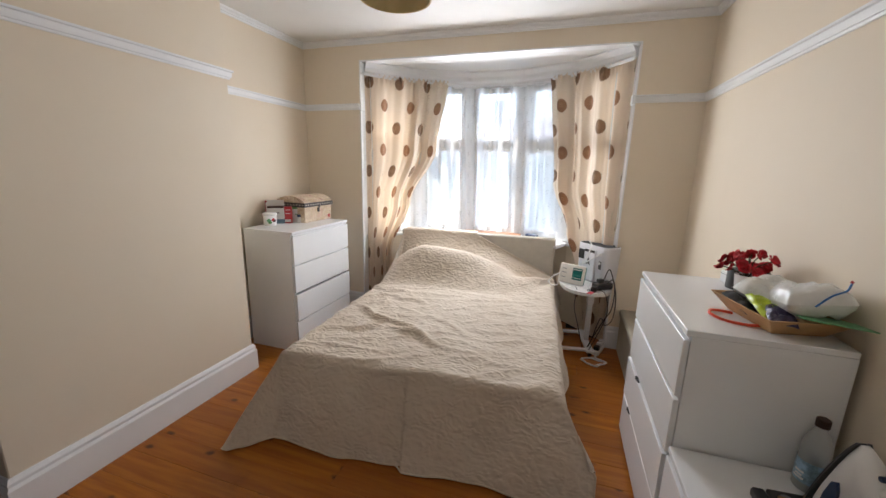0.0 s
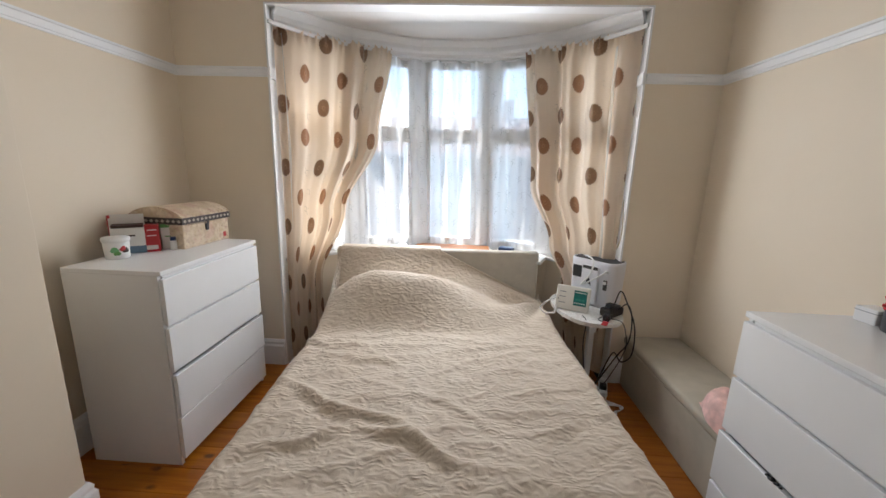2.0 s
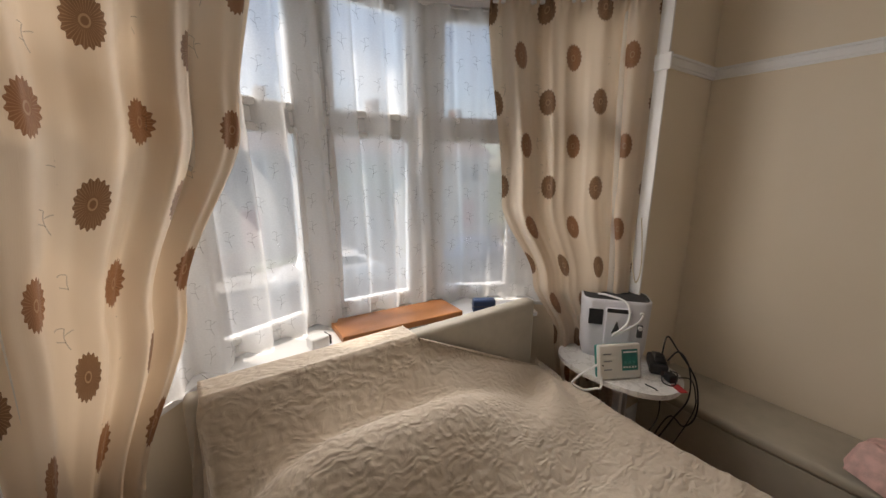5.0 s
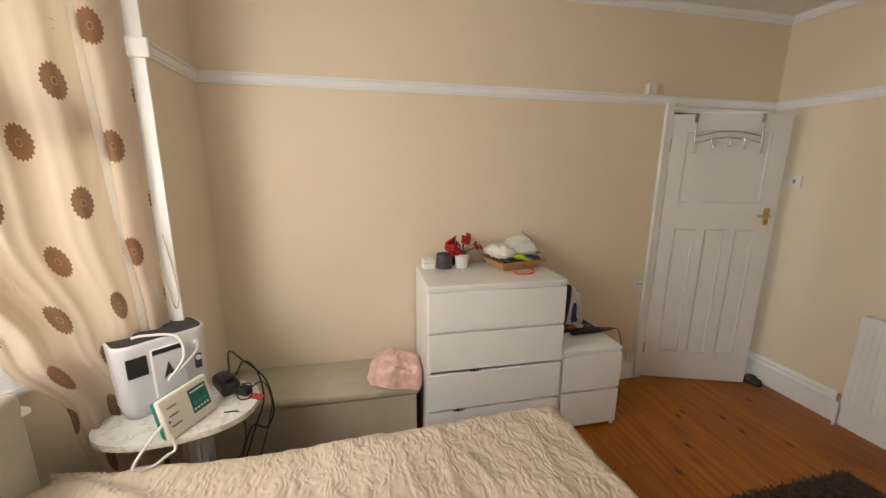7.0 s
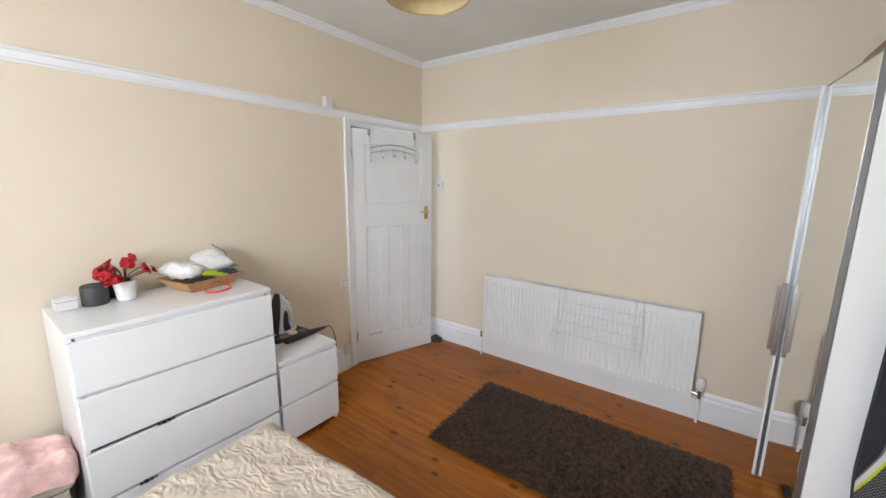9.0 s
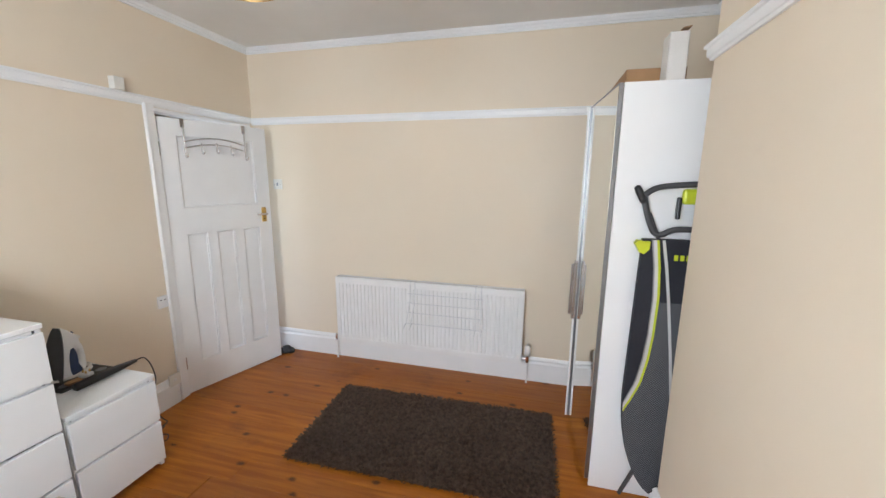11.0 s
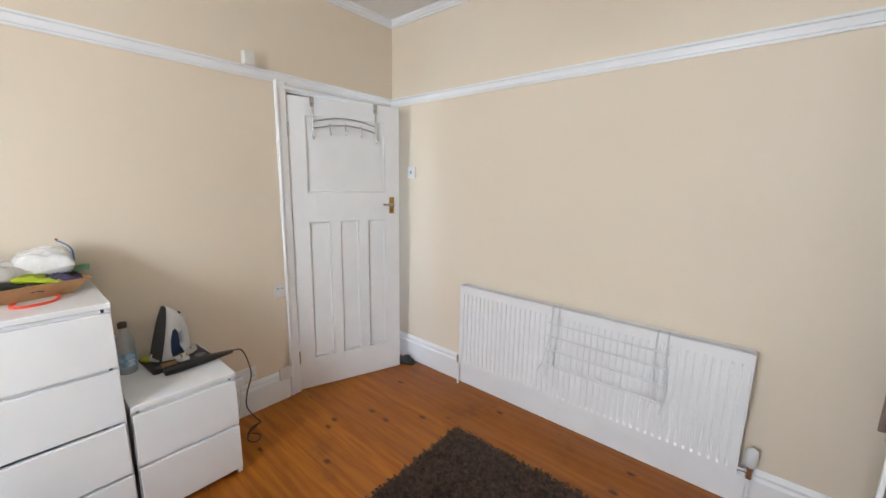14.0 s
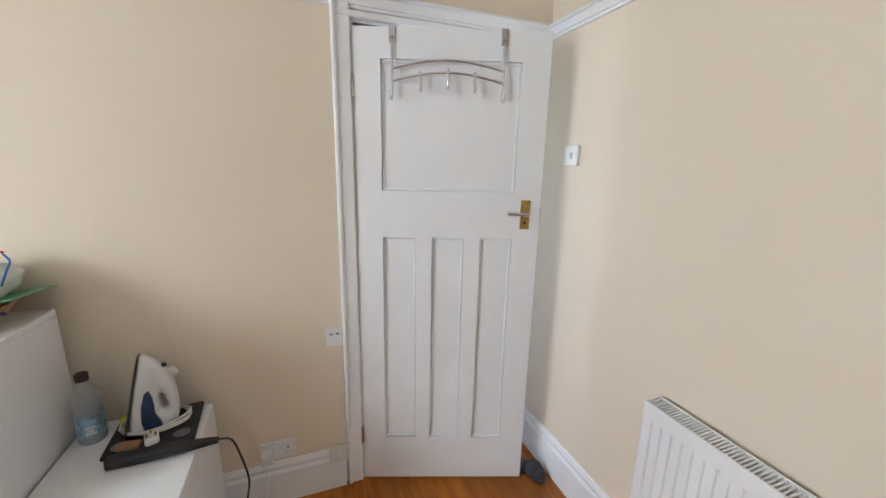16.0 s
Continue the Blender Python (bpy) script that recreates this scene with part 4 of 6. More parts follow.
def cloth_sheet(name, a_of, z0, z1, width, pleats, amp, r, material, parent, nu, nz, seed, head=0.0, uv0=0.0, label="", flare=0.0):
    """A pleated sheet along the bay arc. a_of(u, v): the angle at u across and v up (0 foot, 1 head)."""
    bm = bmesh.new()
    uvl = bm.loops.layers.uv.new("UVMap")
    rnd = random.Random(seed)
    ph = [rnd.uniform(0, 6.28) for _ in range(6)]
    rows = []
    for j in range(nz + 1):
        v = j / nz
        z = z0 + (z1 - z0) * v
        row = []
        for i in range(nu + 1):
            u = i / nu
            a = a_of(u, v)
            w = 2 * math.pi * pleats * (u + 0.018 * math.sin(5 * u + ph[0]) + 0.010 * math.sin(3.1 * v + ph[1]))
            edge = max(0.0, min(1.0, (abs(a) - radians(40)) / radians(19)))
            k = (1 - 0.6 * edge * bool(flare)) * amp * (0.75 + 0.35 * math.sin(7.3 * u + ph[2]) + 0.15 * math.sin(4 * v + ph[3]))
            d = k * (broad(math.sin(w), 1.7 if flare else 0.0) + 0.22 * math.sin(2.3 * w + ph[4] + v))
            if head and v > 1 - head:
                q = (v - 1 + head) / head
                d = d * (1 - 0.5 * q) + 0.018 * math.sin(4.3 * w + ph[5]) * q
            zz = z + (0.016 * math.sin(4.3 * w + 1) if j == nz and head else 0) + (0.01 * math.sin(w) if j == 0 else 0)
            x, y = arc(a, r + d + flare * edge ** 2)
            row.append((bm.verts.new((x, y, zz)), (uv0 + u * width, z)))
        rows.append(row)
    for p, q in zip(rows, rows[1:]):
        for i in range(nu):
            quad = (p[i], p[i + 1], q[i + 1], q[i])
            f = bm.faces.new([k[0] for k in quad])
            for lp, k in zip(f.loops, quad):
                lp[uvl].uv = k[1]
    return part(name, bm, material, parent, label, True)


def lerp_table(table, v):
    for (v0, a0), (v1, a1) in zip(table, table[1:]):
        if v <= v1:
            k = (v - v0) / (v1 - v0)
            k = k * k * (3 - 2 * k)
            return a0 + (a1 - a0) * k
    return table[-1][1]


R_CUR, R_NET = BR - 0.13, BR - 0.055
CZ0, CZ1 = 0.08, 2.37
vz = lambda z: (z - CZ0) / (CZ1 - CZ0)
lo_l = [(0, radians(-48)), (vz(0.65), radians(-48)), (vz(1.15), radians(-39)), (vz(1.7), radians(-27)), (1, radians(-22))]
lo_r = [(0, radians(46)), (vz(0.65), radians(43)), (vz(0.95), radians(37)), (vz(1.4), radians(28.5)), (1, radians(24))]
cl = thing("curtain", pose(0, 0, 0), "cream satin curtain with brown flower discs, drawn aside", "curtain", "window curtains")
cloth_sheet("curtain_cloth", lambda u, v: radians(-59) + (lerp_table(lo_l, v) - radians(-59)) * u, CZ0, CZ1, 1.25, 4.2, 0.034, R_CUR, M_CURTAIN, cl, 150, 60, 3, 0.035, 0.05, flare=0.075)
cr = thing("curtain", pose(0, 0, 0), "cream satin curtain with brown flower discs, hanging behind a side table", "curtain", "window curtains")
cloth_sheet("curtain_cloth", lambda u, v: lerp_table(lo_r, v) + (radians(59) - lerp_table(lo_r, v)) * u, CZ0, CZ1, 1.25, 4.2, 0.034, R_CUR, M_CURTAIN, cr, 150, 60, 8, 0.035, 0.10, flare=0.075)
net = thing("net_curtain", pose(0, 0, 0), "sheer white net curtain embroidered with grey sprigs", "net curtain")
cloth_sheet("voile", lambda u, v: radians(-57) + radians(114) * u, 0.83, 2.33, 3.9, 15, 0.042, R_NET, M_NET, net, 460, 14, 5)
# embroidered sprigs on the net
bm = bmesh.new()
rnd = random.Random(11)
bm.loops.layers.uv.new("UVMap")
for i in range(26):
    for j in range(11):
        a0 = radians(-52 + 104 * (i + 0.35 * (j % 2)) / 26 + rnd.uniform(-0.6, 0.6))
        z0 = 0.90 + 0.13 * j + rnd.uniform(-0.02, 0.02)
        flip = rnd.choice((-1, 1))
        for stem in range(4):
            pts = []
            for k in range(6):
                q = k / 5
                if stem == 0:
                    pts.append((flip * 0.012 * math.sin(2.6 * q), -0.035 + 0.07 * q))
                else:
                    bz, sd = -0.03 + 0.022 * stem, flip * (1 if stem % 2 else -1)
                    pts.append((flip * 0.008 + sd * 0.026 * math.sin(1.5 * q), bz + 0.02 * q - 0.014 * q * q * stem * 0.5))
            for (x0, y0), (x1, y1) in zip(pts, pts[1:]):
                w = 0.0017
                dx, dz = x1 - x0, y1 - y0
                ln = math.hypot(dx, dz) or 1
                nx, nz = -dz / ln * w, dx / ln * w
                quad = []
                for qx, qz in ((x0 + nx, y0 + nz), (x0 - nx, y0 - nz), (x1 - nx, y1 - nz), (x1 + nx, y1 + nz)):
                    X, Y = arc(a0 + 0.8 * qx / R_NET, R_NET - 0.043)
                    quad.append(bm.verts.new((X, Y, z0 + 0.8 * qz)))
                bm.faces.new(quad)
tagged(part("embroidery", bm, M_EMB, net, "grey embroidered sprigs"), kind="stuff")
ct = thing("curtain_track", pose(0, 0, 0), "thin white curved curtain track", "curtain track")
part("track", sweep(bmesh.new(), [(0.10, 2.345), (0.116, 2.345), (0.116, 2.365), (0.10, 2.365)], [arc(radians(-62 + 124 * i / 24)) for i in range(25)]), M_WHITEP, ct)
part("net_wire", tube([(*arc(radians(-57 + 114 * i / 24), R_NET), 2.325) for i in range(25)], 0.004, 6), M_WHITEP, ct)
# loose cord and tie at the right-hand edge of the bay
cord = thing("hanging_cord", pose(0, 0, 0), "thin white cord hanging in a loop beside a curtain", "cord")
part("cord_loop", tube([(1.205, 3.44, 1.32), (1.212, 3.42, 1.15), (1.20, 3.41, 1.03), (1.17, 3.41, 0.985), (1.155, 3.42, 1.03), (1.165, 3.44, 1.1), (1.17, 3.45, 1.2)], 0.003, 6), M_ROPE, cord, "", True)

# plank and small boxes on the sill
o = thing("wooden_plank", pose(0.06, 3.965, 0.8205, 0, 0, -2), "orange-brown wooden plank lying on a window sill", "plank")
part("board", box(-0.31, 0.31, -0.11, 0.105, 0, 0.03, 0.003), M_PLANK, o)
o = thing("small_white_box", pose(-0.35, 3.90, 0.8205, 0, 0, 15), "small white plastic box on a window sill", "box")
part("box_body", box(-0.04, 0.04, -0.03, 0.03, 0, 0.05, 0.008, 2), M_WHITEP, o)
part("dark_end", box(0.0405, 0.05, -0.028, 0.028, 0.003, 0.046, 0.004), M_DGREY, o)
o = thing("dark_blue_case", pose(0.50, 3.84, 0.8205, 0, 0, -30), "small dark blue case on a window sill", "case")
part("case_body", box(-0.06, 0.06, -0.03, 0.03, 0, 0.07, 0.01, 2), M_NAVY, o)
part("zip", box(-0.061, 0.061, -0.031, 0.031, 0.034, 0.038), M_DGREY, o)

# ---- bed ----
BED = pose(0.09, 1.66, 0, 0, 0, 3.0)
HW, BL, BT = 0.765, 2.0, 0.50
bed = thing("bed", BED, "double bed with a low grey-beige upholstered headboard", "bed")
part("base", box(-HW + 0.03, HW - 0.03, 0.05, BL - 0.01, 0.08, 0.27, 0.02, 2), M_HEADB, bed)
part("mattress", box(-HW + 0.02, HW - 0.02, 0.03, BL - 0.005, 0.272, BT - 0.025, 0.05, 3), M_SHEET, bed, "white mattress", True)
part("headboard", box(-0.80, 0.755, BL, BL + 0.075, 0.0, 0.885, 0.022, 3), M_HEADB, bed, "grey-beige upholstered headboard", True)
for x in (-0.65, 0.65):
    for y in (0.1, 1.85):
        part("leg", lathe([(0, 0), (0.025, 0), (0.03, 0.079), (0, 0.079)], 12, x, y), M_BLACK, bed)


def sstep(a, b, x):
    k = min(1, max(0, (x - a) / (b - a)))
    return k * k * (3 - 2 * k)


# bedspread: hangs to the floor on one side, short on the other, climbs over the pillows and the headboard
HANG_L, HANG_R, HANG_F = 0.48, 0.27, 0.47
bm = bmesh.new()
NS, NT = 210, 270
HEAD_UP = 0.46
PILLOW = [(-1.0, 0.12), (-0.8, 0.235), (-0.6, 0.29), (-0.35, 0.285), (-0.1, 0.25), (0.1, 0.20), (0.3, 0.15), (0.5, 0.10), (0.7, 0.055), (1.0, 0.02)]
FOLDS = [(-0.69, 0.76, 0.01, 0.41, 0.022), (-0.27, 0.51, 0.18, 0.27, 0.024), (-0.59, 0.37, -0.27, 0.50, 0.016), (-0.49, 1.03, -0.13, 0.96, 0.012), (-0.82, 1.21, -0.35, 1.13, 0.012), (-0.13, 0.73, 0.39, 0.43, 0.010)]
rows = []
for j in range(NT + 1):
    tt = -HANG_F + (HANG_F + BL + HEAD_UP) * j / NT
    row = []
    for i in range(NS + 1):
        s = -HW - HANG_L + (2 * HW + HANG_L + HANG_R) * i / NS
        a = max(0.0, abs(s) - HW)
        b = max(0.0, -tt)
        side = -1 if s < 0 else 1
        x, y, z = min(HW, max(-HW, s)), max(0.0, tt), BT
        rnd_e = 0.05
        # rounded edge
        edge = min(HW - abs(s) if a == 0 else 0, tt if b == 0 else 0)
        if edge < rnd_e:
            z -= rnd_e * 0.4 * (1 - edge / rnd_e) ** 2
        drop = max(a, b)
        z -= drop
        fl = 0.20 if s < 0 else 0.24
        x += side * (fl * a + (0.22 if s < 0 else 0.35) * min(a, b))
        y -= 0.24 * b + (0.30 if s < 0 else 0.10) * min(a, b)
        # head end
        if tt > 1.15:
            sx = x / HW
            hump = bend(PILLOW, sx) * sstep(1.32, 1.70, tt) * (1 - 0.34 * sstep(1.71, 1.85, tt))
            climb = 1 - 0.96 * min(1.0, max(0.0, (sx + 0.06) / 1.03))
            rise = 0.405 * climb
            lim = BL - 0.015
            if a == 0:
                z += hump
                if tt > 1.80:
                    k = min(1.0, (tt - 1.80) / (lim - 1.80))
                    z = z + (max(z, BT + rise) - z) * k ** 1.5
                y = min(y, lim - 0.002 * (1 - climb))
                over = tt - lim
                if over > 0:
                    zt = BT + rise
                    if sx < 0.0:
                        top = max(0.0, 0.893 - zt)
                        q = over
                        z = min(0.893, zt + q)
                        if q > top:
                            y = lim + min(0.11, q - top)
                            z = 0.896 - max(0.0, q - top - 0.11)
                    else:
                        z = zt - 0.05 * over * (1 - climb) + 0.012 * math.sin(over * 12) * (1 - climb)
                        y = lim - 0.06 * min(over, 0.25)
            else:
                z += hump * max(0.0, 1 - a / 0.3) + 0.28 * sstep(1.62, lim, min(tt, lim)) * max(0, 1 - a / 0.45) * (1 if s < 0 else 0.25)
                y = min(y, lim)
                if tt > lim and a > 0:
                    y = lim - 0.02 * (tt - lim)
        # creases and folds
        p3 = Vector((s * 3.0, tt * 3.0, 0.0))
        cr3 = noise.noise(Vector((s * 3.0 + tt * 1.6, tt * 8.5 - s * 2.4, 1.7)))
        ridge = (1 - abs(cr3)) ** 5
        fx, fy = s - 0.80, tt - 1.93
        fan = 0.024 * math.sin(9 * math.atan2(-fx, -fy) + 2.5 * math.hypot(fx, fy)) * sstep(1.45, 1.75, tt) * sstep(0.03, 0.25, math.hypot(fx, fy)) * (1 - sstep(0.7, 1.2, -fx))
        long_fold = 0.0
        for ax, ay, bx, by, size in FOLDS:
            ux, uy = bx - ax, by - ay
            q = max(0.0, min(1.0, ((s - ax) * ux + (tt - ay) * uy) / (ux * ux + uy * uy)))
            off = ((s - ax) * uy - (tt - ay) * ux) / math.hypot(ux, uy) + 0.02 * math.sin(9 * q + 7 * ax)
            gone = math.hypot(s - ax - q * ux, tt - ay - q * uy)
            long_fold += size * math.sin(math.pi * min(1.0, 0.15 + 0.85 * q)) * (math.exp(-(off / 0.022) ** 2) - 0.5 * math.exp(-((off - 0.05) / 0.03) ** 2)) * (gone < 0.16)
        dz = fan + long_fold + 0.010 * ridge * (1 - sstep(1.2, 1.6, tt)) + 0.010 * noise.noise(p3) + (0.006 * noise.noise(p3 * 3.1) + 0.0035 * noise.noise(p3 * 8)) * (1 - 0.75 * sstep(1.5, 1.8, tt))
        if drop == 0 and tt < BL - 0.03:
            z += dz
        elif drop > 0:
            wv = 0.020 * math.sin(9 * (tt if a >= b else s) + 1.3 * side) * min(1, drop / 0.2) + 0.015 * noise.noise(Vector((s * 6, tt * 6, 4)))
            if a >= b:
                x += side * wv
            if b > a:
                y -= wv
        z = max(z, 0.008 + 0.003 * (1 + noise.noise(p3 * 4)))
        row.append(bm.verts.new((x, y, z)))
    rows.append(row)
for p, q in zip(rows, rows[1:]):
    for i in range(NS):
        bm.faces.new((p[i], p[i + 1], q[i + 1], q[i]))
border = [tuple(rows[j][0].co) for j in range(NT - 60, -1, -4)] + [tuple(rows[0][i].co) for i in range(4, NS, 4)] + [tuple(rows[j][NS].co) for j in range(0, NT - 60, 4)]
spread = thing("bedspread", BED, "crinkled beige quilted bedspread pulled over pillows and headboard", "bedspread")
part("quilt", bm, M_QUILT, spread, "", True)
part("hem", tube(border, 0.0045, 6, True, 2), M_QUILT, spread, "stitched beige hem", True)

# ---- chests of drawers ----
def chest(name, m, w, h, d, n, label, group, open_gap=()):
    """Front faces local -y, back at y = d; drawers overlap the sides with finger gaps above them."""
    o = thing(name, m, label, "chest of drawers", group)
    part("top", box(0, w, 0.004, d, h - 0.022, h, 0.0025), M_FOIL, o)
    for x in (0, w - 0.02):
        part("side_panel", box(x, x + 0.02, 0.022, d, 0, h - 0.0222, 0.001), M_FOIL, o)
    part("back_panel", box(0.0202, w - 0.0202, d - 0.006, d, 0.02, h - 0.0222), M_FOIL, o)
    part("plinth", box(0.0202, w - 0.0202, 0.05, 0.062, 0, 0.06), M_FOIL, o)
    part("bottom_panel", box(0.0202, w - 0.0202, 0.03, d - 0.0062, 0.0602, 0.075), M_FOIL, o)
    z0, z1 = 0.035, h - 0.027
    pitch = (z1 - z0) / n
    for k in range(n):
        out, tilt = 0.0, 0.0
        for kk, oo, ti in open_gap:
            if kk == k:
                out, tilt = oo, ti
        a, b = z0 + pitch * k + 0.003, z0 + pitch * (k + 1) - 0.011
        bm = box(0.004, w - 0.004, 0, 0.02, a, b, 0.002)
        f = part("drawer", bm, M_FOIL, o)
        f.matrix_local = pose(0, -out, -0.003 if out else 0, 0, tilt, 0)
        bm = box(0.03, w - 0.03, 0.021, d - 0.05, a + 0.03, a + 0.045)
        add_box(bm, 0.03, 0.045, 0.021, d - 0.05, a + 0.045, b - 0.05)
        add_box(bm, w - 0.045, w - 0.03, 0.021, d - 0.05, a + 0.045, b - 0.05)
        add_box(bm, 0.03, w - 0.03, 0.0215, 0.033, a + 0.02, b - 0.03 if out else b + 0.0105)
        part("drawer_box", bm, M_FOIL, f)
    return o


# right-hand chest: front at x = 1.215 looking to -x
chest("chest_of_drawers", pose(1.212, 2.262, 0, 0, 0, -90), 0.805, 1.0, 0.475, 4, "white four-drawer chest, two drawers not quite shut", "matching white drawers", ((1, 0.006, -0.45), (0, 0.004, -0.5)))
chest("bedside_drawers", pose(1.214, 1.445, 0, 0, 0, -90), 0.40, 0.55, 0.475, 2, "low white two-drawer chest beside a taller one", "matching white drawers")
chest("chest_of_drawers", pose(-1.195, 2.405, 0, 0, 0, 90), 0.785, 1.005, 0.475, 4, "white four-drawer chest in an alcove, third drawer slightly skewed", "matching white drawers", ((1, 0.006, 0.08),))

# dark clothes caught in the half-shut drawers
for cy, cz in ((2.0, 0.498), (2.09, 0.258)):
    bm = bmesh.new()
    for dx, dy, r in ((0, 0, 0.012), (0, 0.018, 0.008), (0, -0.02, 0.009), (0, -0.036, 0.006)):
        add_lathe(bm, [(0, -r * 0.6), (r, 0), (r * 0.6, r * 0.6), (0, r * 0.7)], 10, dx, dy)
    sock = mesh_ob("caught_cloth", bm, M_BLACK, None, "", True)
    sock.matrix_world = pose(1.209, cy, cz)
    tagged(sock, "bit of black cloth caught in a drawer gap", "cloth", "caught clothes")

# ---- ottoman and pink blanket ----
ot = thing("ottoman_bench", pose(0, 0, 0), "long beige linen storage bench along a wall", "storage bench")
part("body", box(1.325, 1.70, 2.31, 3.40, 0.0, 0.315, 0.006, 2), M_OTTO, ot)
part("lid", box(1.312, 1.703, 2.295, 3.405, 0.317, 0.375, 0.02, 3), M_OTTO, ot, "padded lid", True)
bl = bmesh.new()
nb = 34
rows = []
for j in range(nb + 1):
    for_row = []
    for i in range(nb + 1):
        u, v = i / nb * 2 - 1, j / nb * 2 - 1
        ru = abs(u) ** 7 + abs(v) ** 7
        h = max(0.0, 1 - min(1, ru)) ** 0.35
        px, py = 0.155 * u * (1 + 0.06 * math.sin(5 * v)), 0.125 * v * (1 + 0.08 * math.sin(4 * u + 1))
        hz = 0.12 * h + (0.03 * noise.noise(Vector((u * 2.2, v * 2.2, 3))) + 0.012 * noise.noise(Vector((u * 6, v * 6, 3)))) * h - 0.03 * h * math.exp(-((u - 0.15) / 0.07) ** 2) * max(0, -v)
        for_row.append(bl.verts.new((px, py, max(0.001, hz))))
    rows.append(for_row)
for p, q in zip(rows, rows[1:]):
    for i in range(nb):
        bl.faces.new((p[i], p[i + 1], q[i + 1], q[i]))
blanket = mesh_ob("folded_blanket", bl, M_PINK, None, "", True)
blanket.matrix_world = pose(1.43, 2.425, 0.378, 0, -10, 84)
tagged(blanket, "folded pink fleece blanket on a beige bench", "blanket")

# ---- side table ----
TX, TY, TZ = 1.005, 3.37, 0.585
tab = thing("side_table", pose(TX, TY, 0, 0, 0, 8), "small oval marbled side table on a white wheeled base", "side table")
n = 40
oval = [(0.205 * math.copysign(abs(math.cos(2 * math.pi * i / n)) ** 0.85, math.cos(2 * math.pi * i / n)), 0.30 * math.copysign(abs(math.sin(2 * math.pi * i / n)) ** 0.85, math.sin(2 * math.pi * i / n))) for i in range(n)]
part("tabletop", prism(oval, TZ - 0.022, TZ), M_MARB, tab, "white marbled top")
part("rim", prism([(x * 0.985, y * 0.985) for x, y in oval], TZ - 0.028, TZ - 0.0225), M_WHITEP, tab)
part("column", box(0.045, 0.085, -0.02, 0.02, 0.06, TZ - 0.028, 0.006, 2), M_WHITEP, tab)
part("collar", box(0.038, 0.092, -0.027, 0.027, 0.40, 0.47, 0.006, 2), M_WHITEP, tab)
bm = box(0.03, 0.09, -0.22, 0.22, 0.035, 0.06, 0.008, 2)
add_box(bm, -0.22, 0.06, 0.16, 0.20, 0.035, 0.058, 0.008, 2)
add_box(bm, -0.22, 0.06, -0.20, -0.16, 0.035, 0.058, 0.008, 2)
part("foot", bm, M_WHITEP, tab)
for x, y in ((0.06, 0.2), (0.06, -0.2), (-0.2, 0.18), (-0.2, -0.18)):
    part("castor", tube([(x, y - 0.009, 0.018), (x, y + 0.009, 0.018)], 0.018, 12, False), M_BLACK, tab)

# oxygen machine
ma = pose(1.105, 3.475, TZ + 0.0005, 0, 0, -49)
mach = thing("oxygen_machine", ma, "white oxygen machine with a dark top on a side table", "medical device")
n = 28


def rrect(w, d, r, k=6):
    out = []
    for cx, cy, a0 in ((w - r, d - r, 0), (-w + r, d - r, 90), (-w + r, -d + r, 180), (w - r, -d + r, 270)):
        for i in range(k + 1):
            a = radians(a0 + 90 * i / k)
            out.append((cx + r * math.cos(a), cy + r * math.sin(a)))
    return out


def loft(bm, rings):
    vs = [[bm.verts.new((x, y, z)) for x, y in ring] for ring, z in rings]
    for a, b in zip(vs, vs[1:]):
        for i in range(len(a)):
            bm.faces.new((a[i], a[(i + 1) % len(a)], b[(i + 1) % len(a)], b[i]))
    bm.faces.new(vs[0])
    bm.faces.new(vs[-1])
    return bm


part("housing", loft(bmesh.new(), [(rrect(0.15, 0.085, 0.05), 0), (rrect(0.162, 0.092, 0.055), 0.05), (rrect(0.168, 0.096, 0.055), 0.30), (rrect(0.168, 0.096, 0.055), 0.318), (rrect(0.163, 0.091, 0.052), 0.324), (rrect(0.158, 0.086, 0.05), 0.318)]), M_LILAC, mach, "", True)
part("top_recess", loft(bmesh.new(), [(rrect(0.158, 0.086, 0.05), 0.3185), (rrect(0.158, 0.086, 0.05), 0.3225), (rrect(0.145, 0.074, 0.045), 0.3195)]), M_SUEDE, mach, "dark recessed top")
part("display", box(-0.135, -0.065, -0.099, -0.093, 0.185, 0.27, 0.003), M_BLACK, mach, "dark display window")
fp = part("filter_door", box(-0.055, 0.065, -0.112, -0.094, 0.02, 0.285, 0.006, 2), M_LILAC, mach)
part("grip_recess", box(-0.05, 0.06, -0.1135, -0.111, 0.262, 0.284, 0.001), M_BLACK, fp)
part("chevron", prism([(-0.022, 0.15), (0.0, 0.22), (0.022, 0.15), (0.0, 0.165)], 0.1125, 0.1145, pose(0, 0, 0, 90) @ Matrix.Diagonal((1, 1, 1, 1))), M_DGREY, fp)
part("outlet", tube([(0.115, -0.09, 0.262), (0.115, -0.115, 0.262)], 0.011, 10, False), M_WHITEP, mach)
kn = part("flow_switch", box(0.1, 0.128, -0.1, -0.093, 0.135, 0.205, 0.004), M_DGREY, mach)
part("knob", tube([(0.114, -0.099, 0.188), (0.114, -0.108, 0.188)], 0.011, 12, False), M_WHITEP, kn)
hose = thing("air_hose", pose(0, 0, 0), "thin white air hose looping off a side table", "hose")
mo = lambda x, y, z: ma @ Vector((x, y, z))
